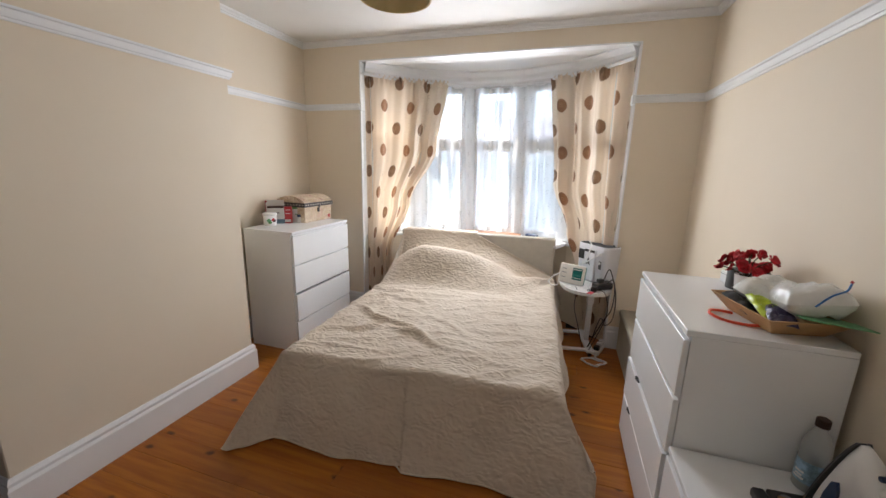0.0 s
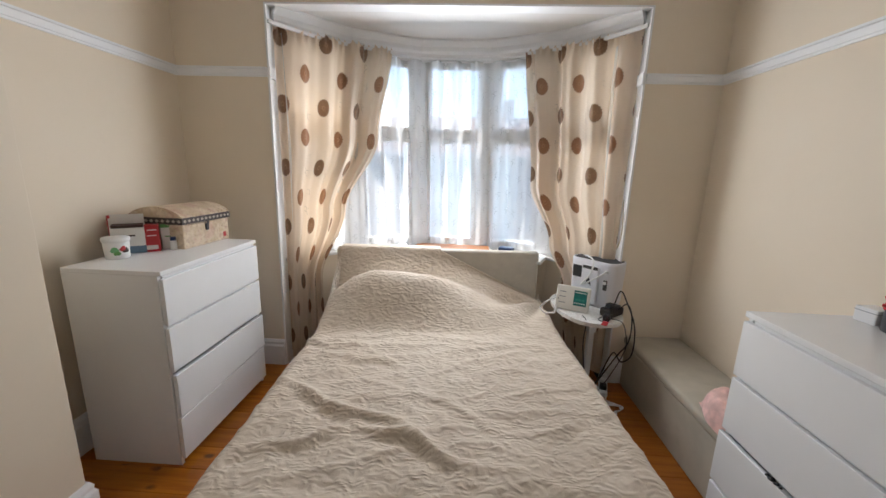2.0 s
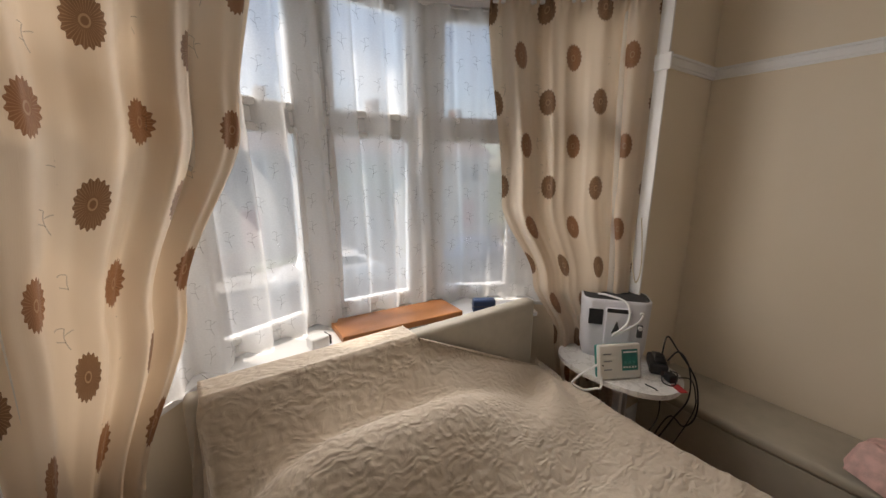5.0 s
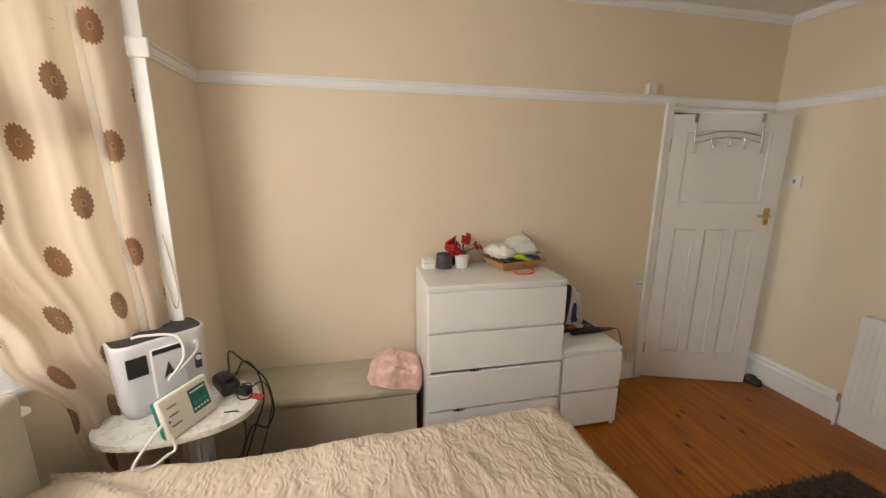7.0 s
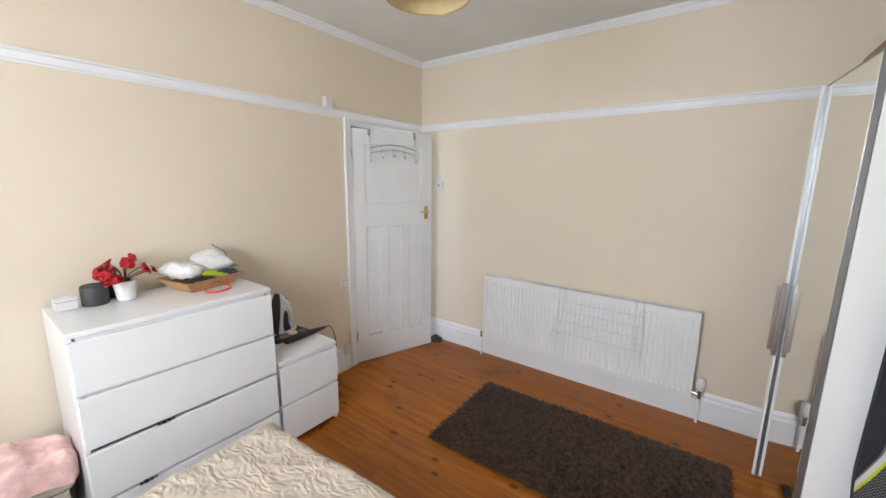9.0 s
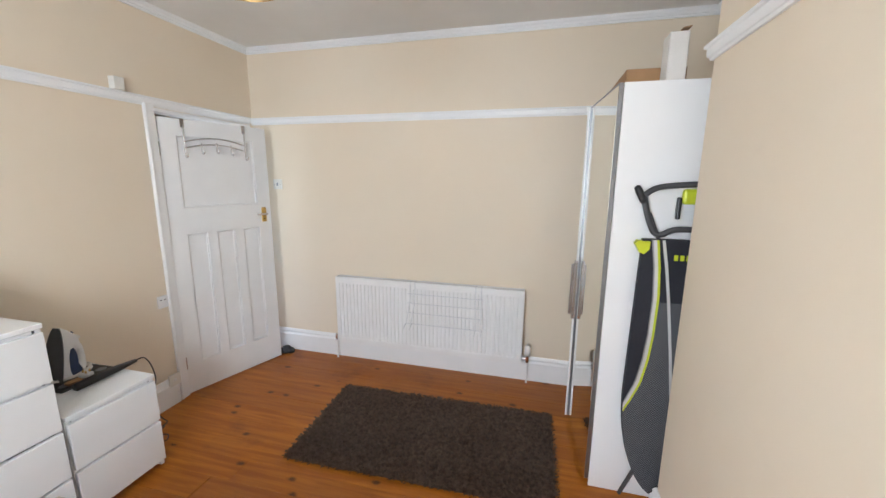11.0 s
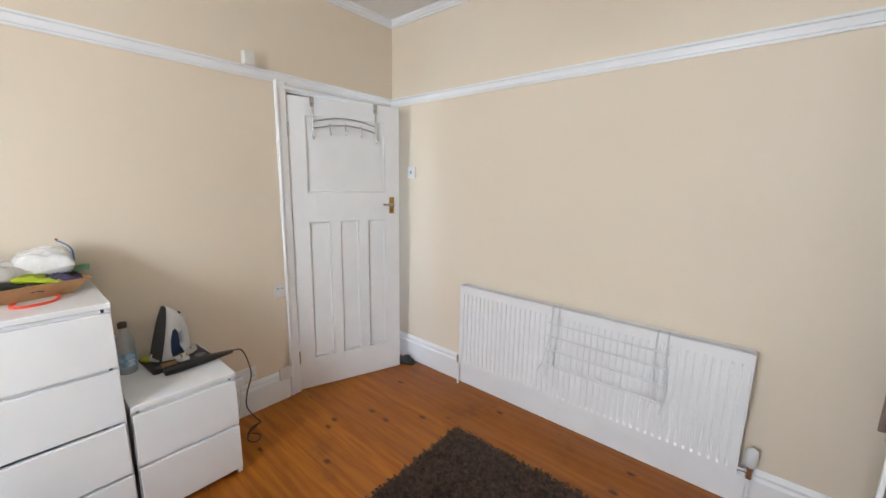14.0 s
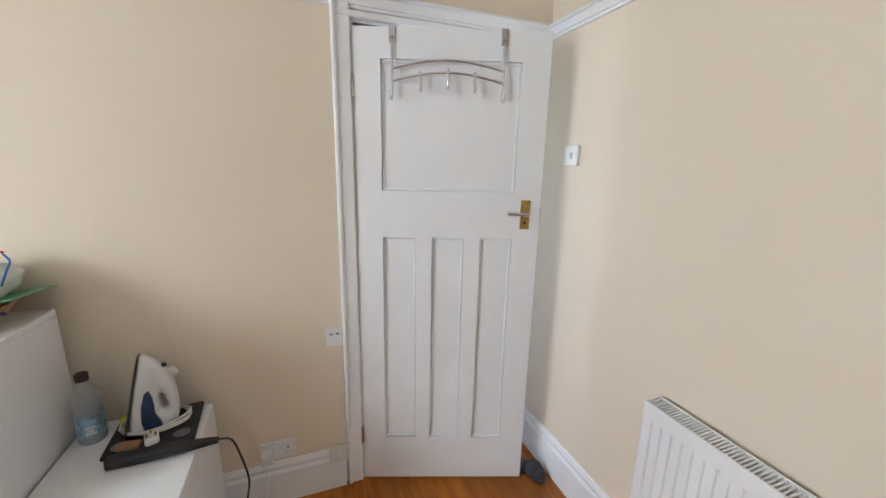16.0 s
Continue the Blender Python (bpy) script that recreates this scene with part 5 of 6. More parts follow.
part("tube_run", tube([mo(0.115, -0.117, 0.262), mo(0.09, -0.15, 0.235), mo(0.02, -0.155, 0.18), mo(-0.02, -0.16, 0.16), mo(0.04, -0.17, 0.24), mo(0.035, -0.13, 0.325), mo(-0.05, -0.06, 0.338), mo(-0.09, -0.03, 0.332)], 0.0055, 8), M_WHITEP, hose, "", True)
part("tube_run", tube([(0.815, 3.335, 0.665), (0.75, 3.375, 0.615), (0.715, 3.41, 0.56), (0.715, 3.40, 0.545), (0.74, 3.365, 0.53), (0.77, 3.325, 0.548), (0.785, 3.305, 0.56), (0.805, 3.325, 0.63)], 0.0055, 8), M_WHITEP, hose, "", True)

# leaning monitor with a teal screen
mm = pose(0.882, 3.268, TZ + 0.004, -14, 0, -25.5)
mon = thing("monitor_unit", mm, "white medical monitor with a teal screen leaning on a machine", "monitor")
part("casing", box(-0.108, 0.108, 0, 0.028, 0, 0.165, 0.01, 3), M_OFFW, mon, "", True)
part("back_shell", box(-0.104, 0.104, 0.0285, 0.055, 0.004, 0.16, 0.01, 2), M_TEAL, mon, "teal back shell")
sc = part("screen", box(0.008, 0.09, -0.0015, 0.002, 0.04, 0.14, 0.001), M_SCREEN, mon, "teal display")
part("screen_line", box(0.014, 0.084, -0.0025, -0.0016, 0.124, 0.13), M_WHITEP, sc)
for i in range(5):
    part("screen_icon", box(0.014 + 0.0145 * i, 0.022 + 0.0145 * i, -0.0025, -0.0016, 0.052, 0.060), M_WHITEP, sc)
for i in range(3):
    part("screen_icon", box(0.018 + 0.022 * i, 0.032 + 0.022 * i, -0.0025, -0.0016, 0.072, 0.084), M_TEAL, sc)
for z in (0.118, 0.085, 0.045):
    part("marking", box(-0.085, -0.045, -0.001, 0.001, z, z + 0.006), M_ALU, mon)
part("button", tube([(-0.09, -0.002, 0.07), (-0.09, 0.003, 0.07)], 0.004, 8, False), M_DGREY, mon)

# chargers, plugs and cables on the table and behind it
o = thing("power_brick", pose(1.135, 3.235, TZ + 0.0005, 0, 0, 35), "black power adapter with cables on a side table", "power adapter")
part("brick", box(-0.075, 0.075, -0.04, 0.04, 0, 0.055, 0.012, 2), M_BLACK, o)
part("plug_top", box(-0.05, 0.0, -0.022, 0.02, 0.0555, 0.085, 0.008, 2), M_BLACK, o)
part("socket_row", box(0.01, 0.065, -0.02, 0.02, 0.0555, 0.062, 0.003), M_DGREY, o)
o = thing("phone_charger", pose(1.07, 3.14, TZ + 0.0005, 0, 0, 60), "black and brown charger plugs tangled on a table", "charger")
part("plug_body", box(-0.03, 0.02, -0.02, 0.02, 0, 0.04, 0.008, 2), M_BLACK, o)
part("plug_head", box(0.021, 0.07, -0.016, 0.016, 0, 0.028, 0.008, 2), M_DARKB, o)
part("paper_tag", box(-0.1, -0.035, -0.02, 0.015, 0.0, 0.003), M_RCARD, o)
for k, pts in enumerate((
    [(1.16, 3.20, TZ + 0.05), (1.20, 3.17, TZ + 0.10), (1.215, 3.12, TZ + 0.03), (1.205, 3.10, TZ - 0.12), (1.16, 3.14, 0.34), (1.10, 3.2, 0.15), (1.06, 3.24, 0.012)],
    [(1.14, 3.22, TZ + 0.08), (1.17, 3.22, TZ + 0.17), (1.20, 3.18, TZ + 0.11), (1.225, 3.09, TZ - 0.02), (1.215, 3.06, 0.40), (1.17, 3.09, 0.33), (1.14, 3.15, 0.36), (1.10, 3.22, 0.14), (1.07, 3.26, 0.012)],
    [(1.09, 3.12, TZ + 0.02), (1.14, 3.08, TZ + 0.015), (1.165, 3.06, TZ - 0.06), (1.17, 3.06, 0.42), (1.12, 3.12, 0.2), (1.07, 3.2, 0.012)],
    [(0.93, 3.18, TZ + 0.01), (0.94, 3.12, TZ - 0.01), (0.93, 3.11, 0.45), (0.98, 3.2, 0.25), (1.04, 3.3, 0.012)],
    [(1.11, 3.16, TZ + 0.03), (1.07, 3.11, TZ + 0.05), (1.03, 3.10, TZ + 0.01), (1.02, 3.14, TZ + 0.006), (1.06, 3.17, TZ + 0.012), (1.10, 3.15, TZ + 0.02)],
)):
    o = thing("power_cable", pose(0, 0, 0), "thin black power cable hanging from a side table", "cable", "cables at the side table")
    part("cable", tube(pts, 0.0042 if k < 2 else 0.003, 6), M_BLACK, o, "", True)
o = thing("extension_lead", pose(1.18, 3.33, 0, 0, 0, 70), "white extension lead on a wooden floor", "extension lead")
part("strip", box(-0.13, 0.13, -0.03, 0.03, 0.001, 0.035, 0.008, 2), M_WHITEP, o)
for i in range(3):
    part("plug", box(-0.10 + 0.075 * i, -0.055 + 0.075 * i, -0.022, 0.022, 0.0355, 0.07, 0.006, 2), M_WHITEP if i else M_BLACK, o)
pts = []
for i in range(26):
    a = i / 25 * 4.4 * math.pi
    pts.append((1.115 + (0.085 + 0.02 * math.sin(1.7 * i)) * math.cos(a), 3.07 + (0.06 + 0.012 * math.sin(2.3 * i)) * math.sin(a), 0.007 + 0.004 * (i // 6)))
o = thing("coiled_cable", pose(0, 0, 0), "white cable lying in loose coils on the floor", "cable")
part("cable", tube(pts + [(1.15, 3.2, 0.02), (1.17, 3.28, 0.03)], 0.0045, 6), M_WHITEP, o, "", True)

# ---- things on the left-hand chest ----
ZL = 1.0055
tr = thing("keepsake_trunk", pose(-1.585, 3.03, ZL, 0, 0, -3), "domed keepsake trunk covered in old map paper", "trunk")
part("trunk_body", box(-0.13, 0.185, -0.18, 0.195, 0, 0.135, 0.004), M_MAP, tr)
bm = bmesh.new()
prof = [(-0.137, 0.0), (-0.137, 0.045)] + [(-0.137 + 0.329 * k / 10, 0.045 + 0.055 * math.sin(math.pi * k / 10) ** 0.7) for k in range(1, 10)] + [(0.192, 0.045), (0.192, 0.0)]
lidv = [[bm.verts.new((x, y, 0.136 + z)) for x, z in prof] for y in (-0.187, 0.202)]
for i in range(len(prof)):
    bm.faces.new((lidv[0][i], lidv[0][(i + 1) % len(prof)], lidv[1][(i + 1) % len(prof)], lidv[1][i]))
bm.faces.new(lidv[0])
bm.faces.new(lidv[1])
ld = part("lid", bm, M_MAP, tr)
bm = box(0.1925, 0.195, -0.19, 0.205, 0.139, 0.176)
add_box(bm, -0.14, 0.195, -0.19, -0.1875, 0.139, 0.176)
part("woven_band", bm, M_BAND, ld, "dark woven trim")
for i in range(12):
    y = -0.172 + 0.0325 * i
    part("band_motif", prism([(y - 0.012, 0.1575), (y, 0.167), (y + 0.012, 0.1575), (y, 0.148)], 0.1953, 0.1962, Matrix(((0, 0, 1, 0), (1, 0, 0, 0), (0, 1, 0, 0), (0, 0, 0, 1)))), M_BANDL, ld)
for i in range(10):
    x = -0.122 + 0.033 * i
    part("band_motif", prism([(x - 0.012, 0.1575), (x, 0.167), (x + 0.012, 0.1575), (x, 0.148)], 0.1903, 0.1912, Matrix(((1, 0, 0, 0), (0, 0, -1, 0), (0, 1, 0, 0), (0, 0, 0, 1)))), M_BANDL, ld)
bm = box(0.1855, 0.193, -0.012, 0.014, 0.085, 0.125, 0.002)
add_box(bm, 0.195, 0.199, -0.009, 0.011, 0.12, 0.15, 0.002)
part("latch", bm, M_BLACK, tr, "dark metal latch")
part("rope_handle", tube([(-0.02, -0.181, 0.07), (-0.02, -0.2, 0.075), (-0.025, -0.205, 0.03), (-0.05, -0.205, 0.012), (-0.10, -0.205, 0.012), (-0.115, -0.2, 0.04), (-0.11, -0.185, 0.10)], 0.007, 8), M_ROPE, tr, "cream rope handle", True)
part("stamp", box(0.05, 0.085, -0.1815, -0.1802, 0.09, 0.12), M_RCARD, tr)
part("stamp", box(0.1855, 0.187, 0.14, 0.165, 0.02, 0.05), M_RCARD, tr)

tub = thing("plastic_tub", pose(-1.585, 2.61, ZL), "white plastic tub with a herb and date picture", "tub")
part("jar", lathe([(0, 0), (0.046, 0), (0.049, 0.004), (0.053, 0.085), (0, 0.085)], 28), M_WHITEP, tub, "", True)
part("lid", lathe([(0, 0.0855), (0.056, 0.0855), (0.057, 0.09), (0.057, 0.102), (0.054, 0.106), (0, 0.106)], 28), M_WHITEP, tub, "", True)
for a, z, w, mt in ((-62, 0.045, 0.013, M_GREEN), (-52, 0.03, 0.010, M_GCARD), (-22, 0.05, 0.012, M_RCARD), (-10, 0.042, 0.012, M_DARKB)):
    for q in range(3):
        aa = radians(a + 6 * q)
        part("picture_blob", lathe([(0, 0), (w, 0), (w * 0.7, 0.003), (0, 0.004)], 8, m=pose(0.0495 * math.cos(aa), 0.0495 * math.sin(aa), z + 0.008 * (q % 2), 0, 90, math.degrees(aa))), mt, tub)


def carton(name, m, w, d, h, mat1, label, extra=()):
    o = thing(name, m, label, "box", "cartons on the chest")
    part("carton_body", box(-w / 2, w / 2, -d / 2, d / 2, 0, h, 0.0015), mat1, o)
    for nm, x0, x1, y0, y1, z0, z1, mt in extra:
        part(nm, box(x0, x1, y0, y1, z0, z1), mt, o)
    return o


carton("tea_carton", pose(-1.63, 2.735, ZL, 0, 0, 38), 0.14, 0.075, 0.135, M_WCARD, "white and blue carton with its flap open",
       (("blue_foot", -0.0705, 0.0705, -0.0385, 0.0385, 0.0005, 0.038, M_BCARD), ("dark_content", -0.065, 0.065, -0.033, 0.033, 0.1355, 0.15, M_DARKB), ("flap", -0.07, 0.07, 0.034, 0.038, 0.1355, 0.20, M_WCARD), ("marking", -0.05, 0.03, -0.0385, -0.0376, 0.09, 0.098, M_DARKB)))
carton("red_medicine_carton", pose(-1.545, 2.79, ZL, 0, 0, 38), 0.062, 0.05, 0.145, M_RCARD, "red and white medicine carton",
       (("white_label", -0.0315, 0.02, -0.026, -0.0252, 0.012, 0.035, M_WCARD), ("marking", -0.022, 0.018, -0.026, -0.0252, 0.085, 0.09, M_WCARD), ("marking", -0.02, 0.02, -0.026, -0.0252, 0.115, 0.121, M_WCARD)))
carton("green_topped_carton", pose(-1.505, 2.86, ZL, 0, 0, 30), 0.075, 0.04, 0.14, M_WCARD, "pale carton with a green top edge",
       (("green_edge", -0.0378, 0.0378, -0.0203, 0.0203, 0.122, 0.1405, M_GCARD), ("marking", -0.02, 0.025, -0.0208, -0.0203, 0.07, 0.076, M_GCARD)))
carton("folded_leaflet", pose(-1.70, 2.80, ZL, 0, 0, 42), 0.15, 0.02, 0.19, M_RCARD, "red leaflet carton behind the others", (("pale_face", -0.07, 0.07, -0.0112, -0.0102, 0.01, 0.175, M_WCARD),))
bo = thing("small_bottle", pose(-1.468, 2.833, ZL), "small blue-capped medicine bottle", "bottle")
part("bottle_body", lathe([(0, 0), (0.016, 0), (0.017, 0.003), (0.017, 0.045), (0.012, 0.052), (0, 0.052)], 18), M_WCARD, bo, "", True)
part("cap", lathe([(0, 0.0525), (0.014, 0.0525), (0.014, 0.072), (0, 0.073)], 18), M_NAVY, bo)
# ---- things on the right-hand chest ----
ZR = 1.0005
o = thing("white_charger_box", pose(1.60, 2.195, ZR, 0, 0, 6), "small white square box on a white chest", "box")
part("box_body", box(-0.035, 0.035, -0.035, 0.035, 0, 0.055, 0.004, 2), M_WHITEP, o)
part("lid_line", box(-0.0355, 0.0355, -0.0355, 0.0355, 0.04, 0.042), M_ALU, o)
o = thing("round_speaker", pose(1.592, 2.095, ZR), "black round tin-like speaker on a white chest", "speaker")
part("speaker_body", lathe([(0, 0), (0.048, 0), (0.05, 0.004), (0.05, 0.083), (0.047, 0.088), (0, 0.088)], 32), M_DGREY, o, "", True)
part("top_ring", lathe([(0.036, 0.0885), (0.046, 0.0885), (0.046, 0.091), (0.036, 0.091), (0.036, 0.0885)], 32), M_BLACK, o)

fl = thing("flower_pot", pose(1.575, 1.985, ZR), "white pot of red artificial orchid flowers", "plant")
part("pot", lathe([(0, 0), (0.035, 0), (0.037, 0.004), (0.047, 0.088), (0.047, 0.094), (0.043, 0.094), (0.042, 0.08), (0, 0.08)], 28), M_POT, fl, "white tapered pot", True)
part("soil", lathe([(0, 0.0805), (0.041, 0.0805), (0.03, 0.088), (0, 0.09)], 16), M_STEM, fl, "dark moss filling")
rnd = random.Random(4)
tips = []
for k in range(15):
    a = radians(360 * k / 9 + 20 + 11 * (k // 9))
    r = (0.095, 0.035, 0.07)[k % 3] + 0.02 * rnd.random()
    h = (0.125, 0.175, 0.15)[k % 3] - 0.02 * (k // 9) + 0.02 * rnd.random()
    tip = Vector((r * math.cos(a) * 0.8, r * math.sin(a) * 1.15, h))
    part("stem", tube([(0.01 * math.cos(a), 0.01 * math.sin(a), 0.082), (0.3 * tip.x, 0.3 * tip.y, 0.6 * h + 0.03), tip * 0.85 + Vector((0, 0, 0.02)), tip], 0.0022, 6), M_STEM, fl, "", True)
    tips.append(tip)
    if k % 3 == 0:
        bud = tip * 0.62 + Vector((0.012 * math.cos(3 * k), 0.02 * math.sin(5 * k), 0.045))
        tips.append(bud)
        part("stem", tube([(0.3 * tip.x, 0.3 * tip.y, 0.6 * h + 0.03), bud * 0.97, bud], 0.0018, 6), M_STEM, fl, "", True)
for k, tip in enumerate(tips):
    bm = bmesh.new()
    size = rnd.uniform(0.62, 0.85)
    face = Matrix.Translation(tip) @ Vector((tip.x, tip.y, rnd.uniform(0.0, 0.1))).to_track_quat("Z", "Y").to_matrix().to_4x4()
    for q in range(4):
        m = face @ Euler((rnd.uniform(-0.2, 0.2), rnd.uniform(-0.55, 0.1), 2 * math.pi * q / 4 + k)).to_matrix().to_4x4()
        pr = [(x * size, y * 1.5 * size) for x, y in ((0, 0), (0.010, 0.010), (0.022, 0.018), (0.032, 0.014), (0.037, 0.0), (0.031, -0.013), (0.022, -0.018), (0.010, -0.010))]
        wave = lambda x, y: 10 * (x * x + y * y) + 0.004 * math.sin(x * 130 + y * 210 + k + q)
        top = [bm.verts.new(m @ Vector((x, y, wave(x, y)))) for x, y in pr]
        bot = [bm.verts.new(m @ Vector((x, y, wave(x, y) - 0.0012))) for x, y in pr]
        bm.faces.new(top)
        bm.faces.new(bot[::-1])
        for i in range(8):
            bm.faces.new((top[i], bot[i], bot[(i + 1) % 8], top[(i + 1) % 8]))
    part("flower", bm, M_RED, fl, "red fabric petals", True)
# dark blue-grey small vase behind the pot
o = thing("dark_vase", pose(1.66, 2.03, ZR), "small slate grey vase beside a flower pot", "vase")
part("vase_body", lathe([(0, 0), (0.022, 0), (0.027, 0.03), (0.022, 0.09), (0.018, 0.10), (0.015, 0.10), (0.018, 0.09), (0, 0.02)], 20), M_SUEDE, o, "", True)

ty = thing("wooden_tray", pose(1.545, 1.66, ZR, 0, 0, 12), "light wooden sloping tray heaped with packets", "tray")
bm = bmesh.new()
lo = rrect(0.085, 0.115, 0.004, 2)
hi = rrect(0.135, 0.165, 0.006, 2)
hi2 = rrect(0.127, 0.157, 0.005, 2)
lo2 = rrect(0.08, 0.11, 0.004, 2)
vs = [[bm.verts.new((x, y, z)) for x, y in ring] for ring, z in ((lo, 0), (hi, 0.062), (hi2, 0.062), (lo2, 0.008))]
for a, b in zip(vs, vs[1:]):
    for i in range(len(a)):
        bm.faces.new((a[i], a[(i + 1) % len(a)], b[(i + 1) % len(a)], b[i]))
bm.faces.new(vs[0])
bm.faces.new(vs[-1])
part("tray_body", bm, M_TRAY, ty)
TM = ty.matrix_world.copy()


def packet(name, m, w, d, h, mt, label, seed, bulge=1.0):
    """A crumpled soft packet."""
    bm = bmesh.new()
    nx, ny = 22, 18
    rnd2 = random.Random(seed)
    off = Vector((rnd2.uniform(0, 50), rnd2.uniform(0, 50), 0))
    sides = []
    for sgn in (1, -1):
        rows = []
        for j in range(ny + 1):
            row = []
            for i in range(nx + 1):
                u, v = 2 * i / nx - 1, 2 * j / ny - 1
                k = (max(0, 1 - u ** 4) * max(0, 1 - v ** 4)) ** 0.5
                z = sgn * h / 2 * k * bulge + k * (0.014 * noise.noise(Vector((u * 2.5, v * 2.5, sgn)) + off) + 0.016 * (0.5 - abs(noise.noise(Vector((u * 4, v * 4, sgn)) + off))))
                row.append(bm.verts.new((u * w / 2 * (1 + 0.04 * math.sin(4 * v)), v * d / 2, z + h / 2)))
            rows.append(row)
        for p, q in zip(rows, rows[1:]):
            for i in range(nx):
                bm.faces.new((p[i], p[i + 1], q[i + 1], q[i]))
    o = thing(name, m, label, "packet", "packets in the tray")
    part("wrapper", bm, mt, o, "", True)
    return o


packet("clear_bag", TM @ pose(0.03, 0.07, 0.05, 8, -6, 20), 0.20, 0.17, 0.085, M_BAG, "crumpled milky plastic bag on a tray", 1)
bg = packet("white_bag", TM @ pose(0.045, -0.085, 0.055, -10, -8, -15), 0.18, 0.18, 0.11, M_BAG, "white plastic bag with a blue drawstring", 2)
part("drawstring", tube([(-0.02, -0.09, 0.05), (0.02, -0.095, 0.085), (0.06, -0.085, 0.10), (0.085, -0.06, 0.12)], 0.003, 6), M_BLUE, bg, "blue drawstring", True)
part("bead", lathe([(0, -0.006), (0.006, 0), (0, 0.006)], 8, 0.086, -0.06, Matrix.Translation((0, 0, 0.125))), M_RCARD, bg)
packet("lime_packet", TM @ pose(-0.045, -0.02, 0.050, 0, -14, 80), 0.16, 0.09, 0.03, M_LIME, "lime green foil packet on a tray", 3)
packet("purple_packet", TM @ pose(-0.055, -0.095, 0.042, 6, -10, 64), 0.12, 0.08, 0.03, M_PURPLE, "dark purple foil packet on a tray", 5)
packet("dark_packet", TM @ pose(-0.075, 0.05, 0.034, 0, -14, 95), 0.15, 0.09, 0.03, M_BLACK, "black foil packet on a tray", 6)
o = thing("green_folder", TM @ pose(0.02, -0.12, 0.068, -7, 4, -18), "green card folder lying across a tray", "folder")
part("card", box(-0.05, 0.13, -0.085, 0.04, 0, 0.004, 0.001), M_GREEN, o)
o = thing("red_strap", pose(0, 0, 0), "orange-red plastic strap bent in an arc", "strap")
pts = [(1.49, 1.585), (1.43, 1.575), (1.37, 1.60), (1.345, 1.66), (1.36, 1.70), (1.40, 1.705), (1.43, 1.69)]
sp = smooth_line([(x, y, 0) for x, y in pts], 6)
bm = bmesh.new()
sweep(bm, [(0.003, ZR), (0.003, ZR + 0.009), (-0.003, ZR + 0.009), (-0.003, ZR)], [(p.x, p.y) for p in sp])
part("band", bm, M_ORANGE, o)

# ---- things on the bedside drawers ----
ZB = 0.5505
mat = thing("ironing_mat", pose(1.575, 1.195, ZB, 0, 0, 4), "black heat mat under an iron", "mat")
part("slab", box(-0.11, 0.11, -0.128, 0.128, 0, 0.016, 0.006, 2), M_BLACK, mat)
for y in (-0.085, 0.085):
    part("oval_patch", prism([(-0.07 + 0.022 * math.cos(a * 0.3927), y + 0.026 * math.sin(a * 0.3927)) for a in range(16)], 0.0162, 0.0172), M_ALU, mat)
ir = thing("steam_iron", pose(1.592, 1.195, ZB + 0.0175, 0, 0, 100), "white and navy steam iron standing on its heel", "iron")
# outline from the side, standing on the heel: local x towards the soleplate, z up; a hole under the handle
OUT = [(0.070, 0.0), (0.080, 0.012), (0.074, 0.06), (0.062, 0.12), (0.048, 0.18), (0.034, 0.235), (0.022, 0.268), (0.010, 0.266), (-0.012, 0.245), (-0.036, 0.215), (-0.054, 0.18), (-0.064, 0.14), (-0.067, 0.08), (-0.066, 0.03), (-0.060, 0.006), (-0.02, 0.0)]
wid = lambda z: 0.056 * math.sqrt(max(0.01, 1 - (max(0.0, z - 0.02) / 0.262) ** 2))
hx, hz = -0.026, 0.098
bm = bmesh.new()
rings = []
for kw, pull in ((-0.55, 0.0), (-1.0, 0.22), (-0.8, 1.0), (0.8, 1.0), (1.0, 0.22), (0.55, 0.0)):
    ring = []
    for x, z in OUT:
        a = math.atan2(z - hz, x - hx)
        px, pz = hx + 0.016 * math.cos(a), hz + 0.040 * math.sin(a)
        qx, qz = x + (px - x) * pull, z + (pz - z) * pull
        ring.append(bm.verts.new((qx, kw * wid(qz) * (0.62 if qx < -0.04 else 1.0), qz)))
    rings.append(ring)
for a, b in zip(rings, rings[1:] + rings[:1]):
    for i in range(len(OUT)):
        bm.faces.new((a[i], a[(i + 1) % len(OUT)], b[(i + 1) % len(OUT)], b[i]))
part("shell", bm, M_WHITEP, ir, "", True)
bm = bmesh.new()
rows = []
for k in range(15):
    z = 0.008 + 0.262 * k / 14
    x, w = 0.083 - 0.232 * max(0.0, z - 0.008), wid(z) * 1.03
    rows.append([bm.verts.new(p) for p in ((x, -w, z), (x, w, z), (x + 0.005, w, z), (x + 0.005, -w, z))])
for a, b in zip(rows, rows[1:]):
    for i in range(4):
        bm.faces.new((a[i], a[(i + 1) % 4], b[(i + 1) % 4], b[i]))
bm.faces.new(rows[0])
bm.faces.new(rows[-1])
part("soleplate", bm, M_DGREY, ir, "dark soleplate")
for sgn in (-1, 1):
    part("grip_inset", prism([(0.030, 0.012), (0.036, 0.05), (0.032, 0.10), (0.018, 0.150), (0.006, 0.158), (-0.002, 0.135), (-0.004, 0.11), (-0.004, 0.07), (-0.012, 0.05), (-0.02, 0.03), (-0.016, 0.012)], 0.048, 0.0575, Matrix(((1, 0, 0, 0), (0, 0, sgn, 0), (0, 1, 0, 0), (0, 0, 0, 1)))), M_NAVY, ir, "navy grip")
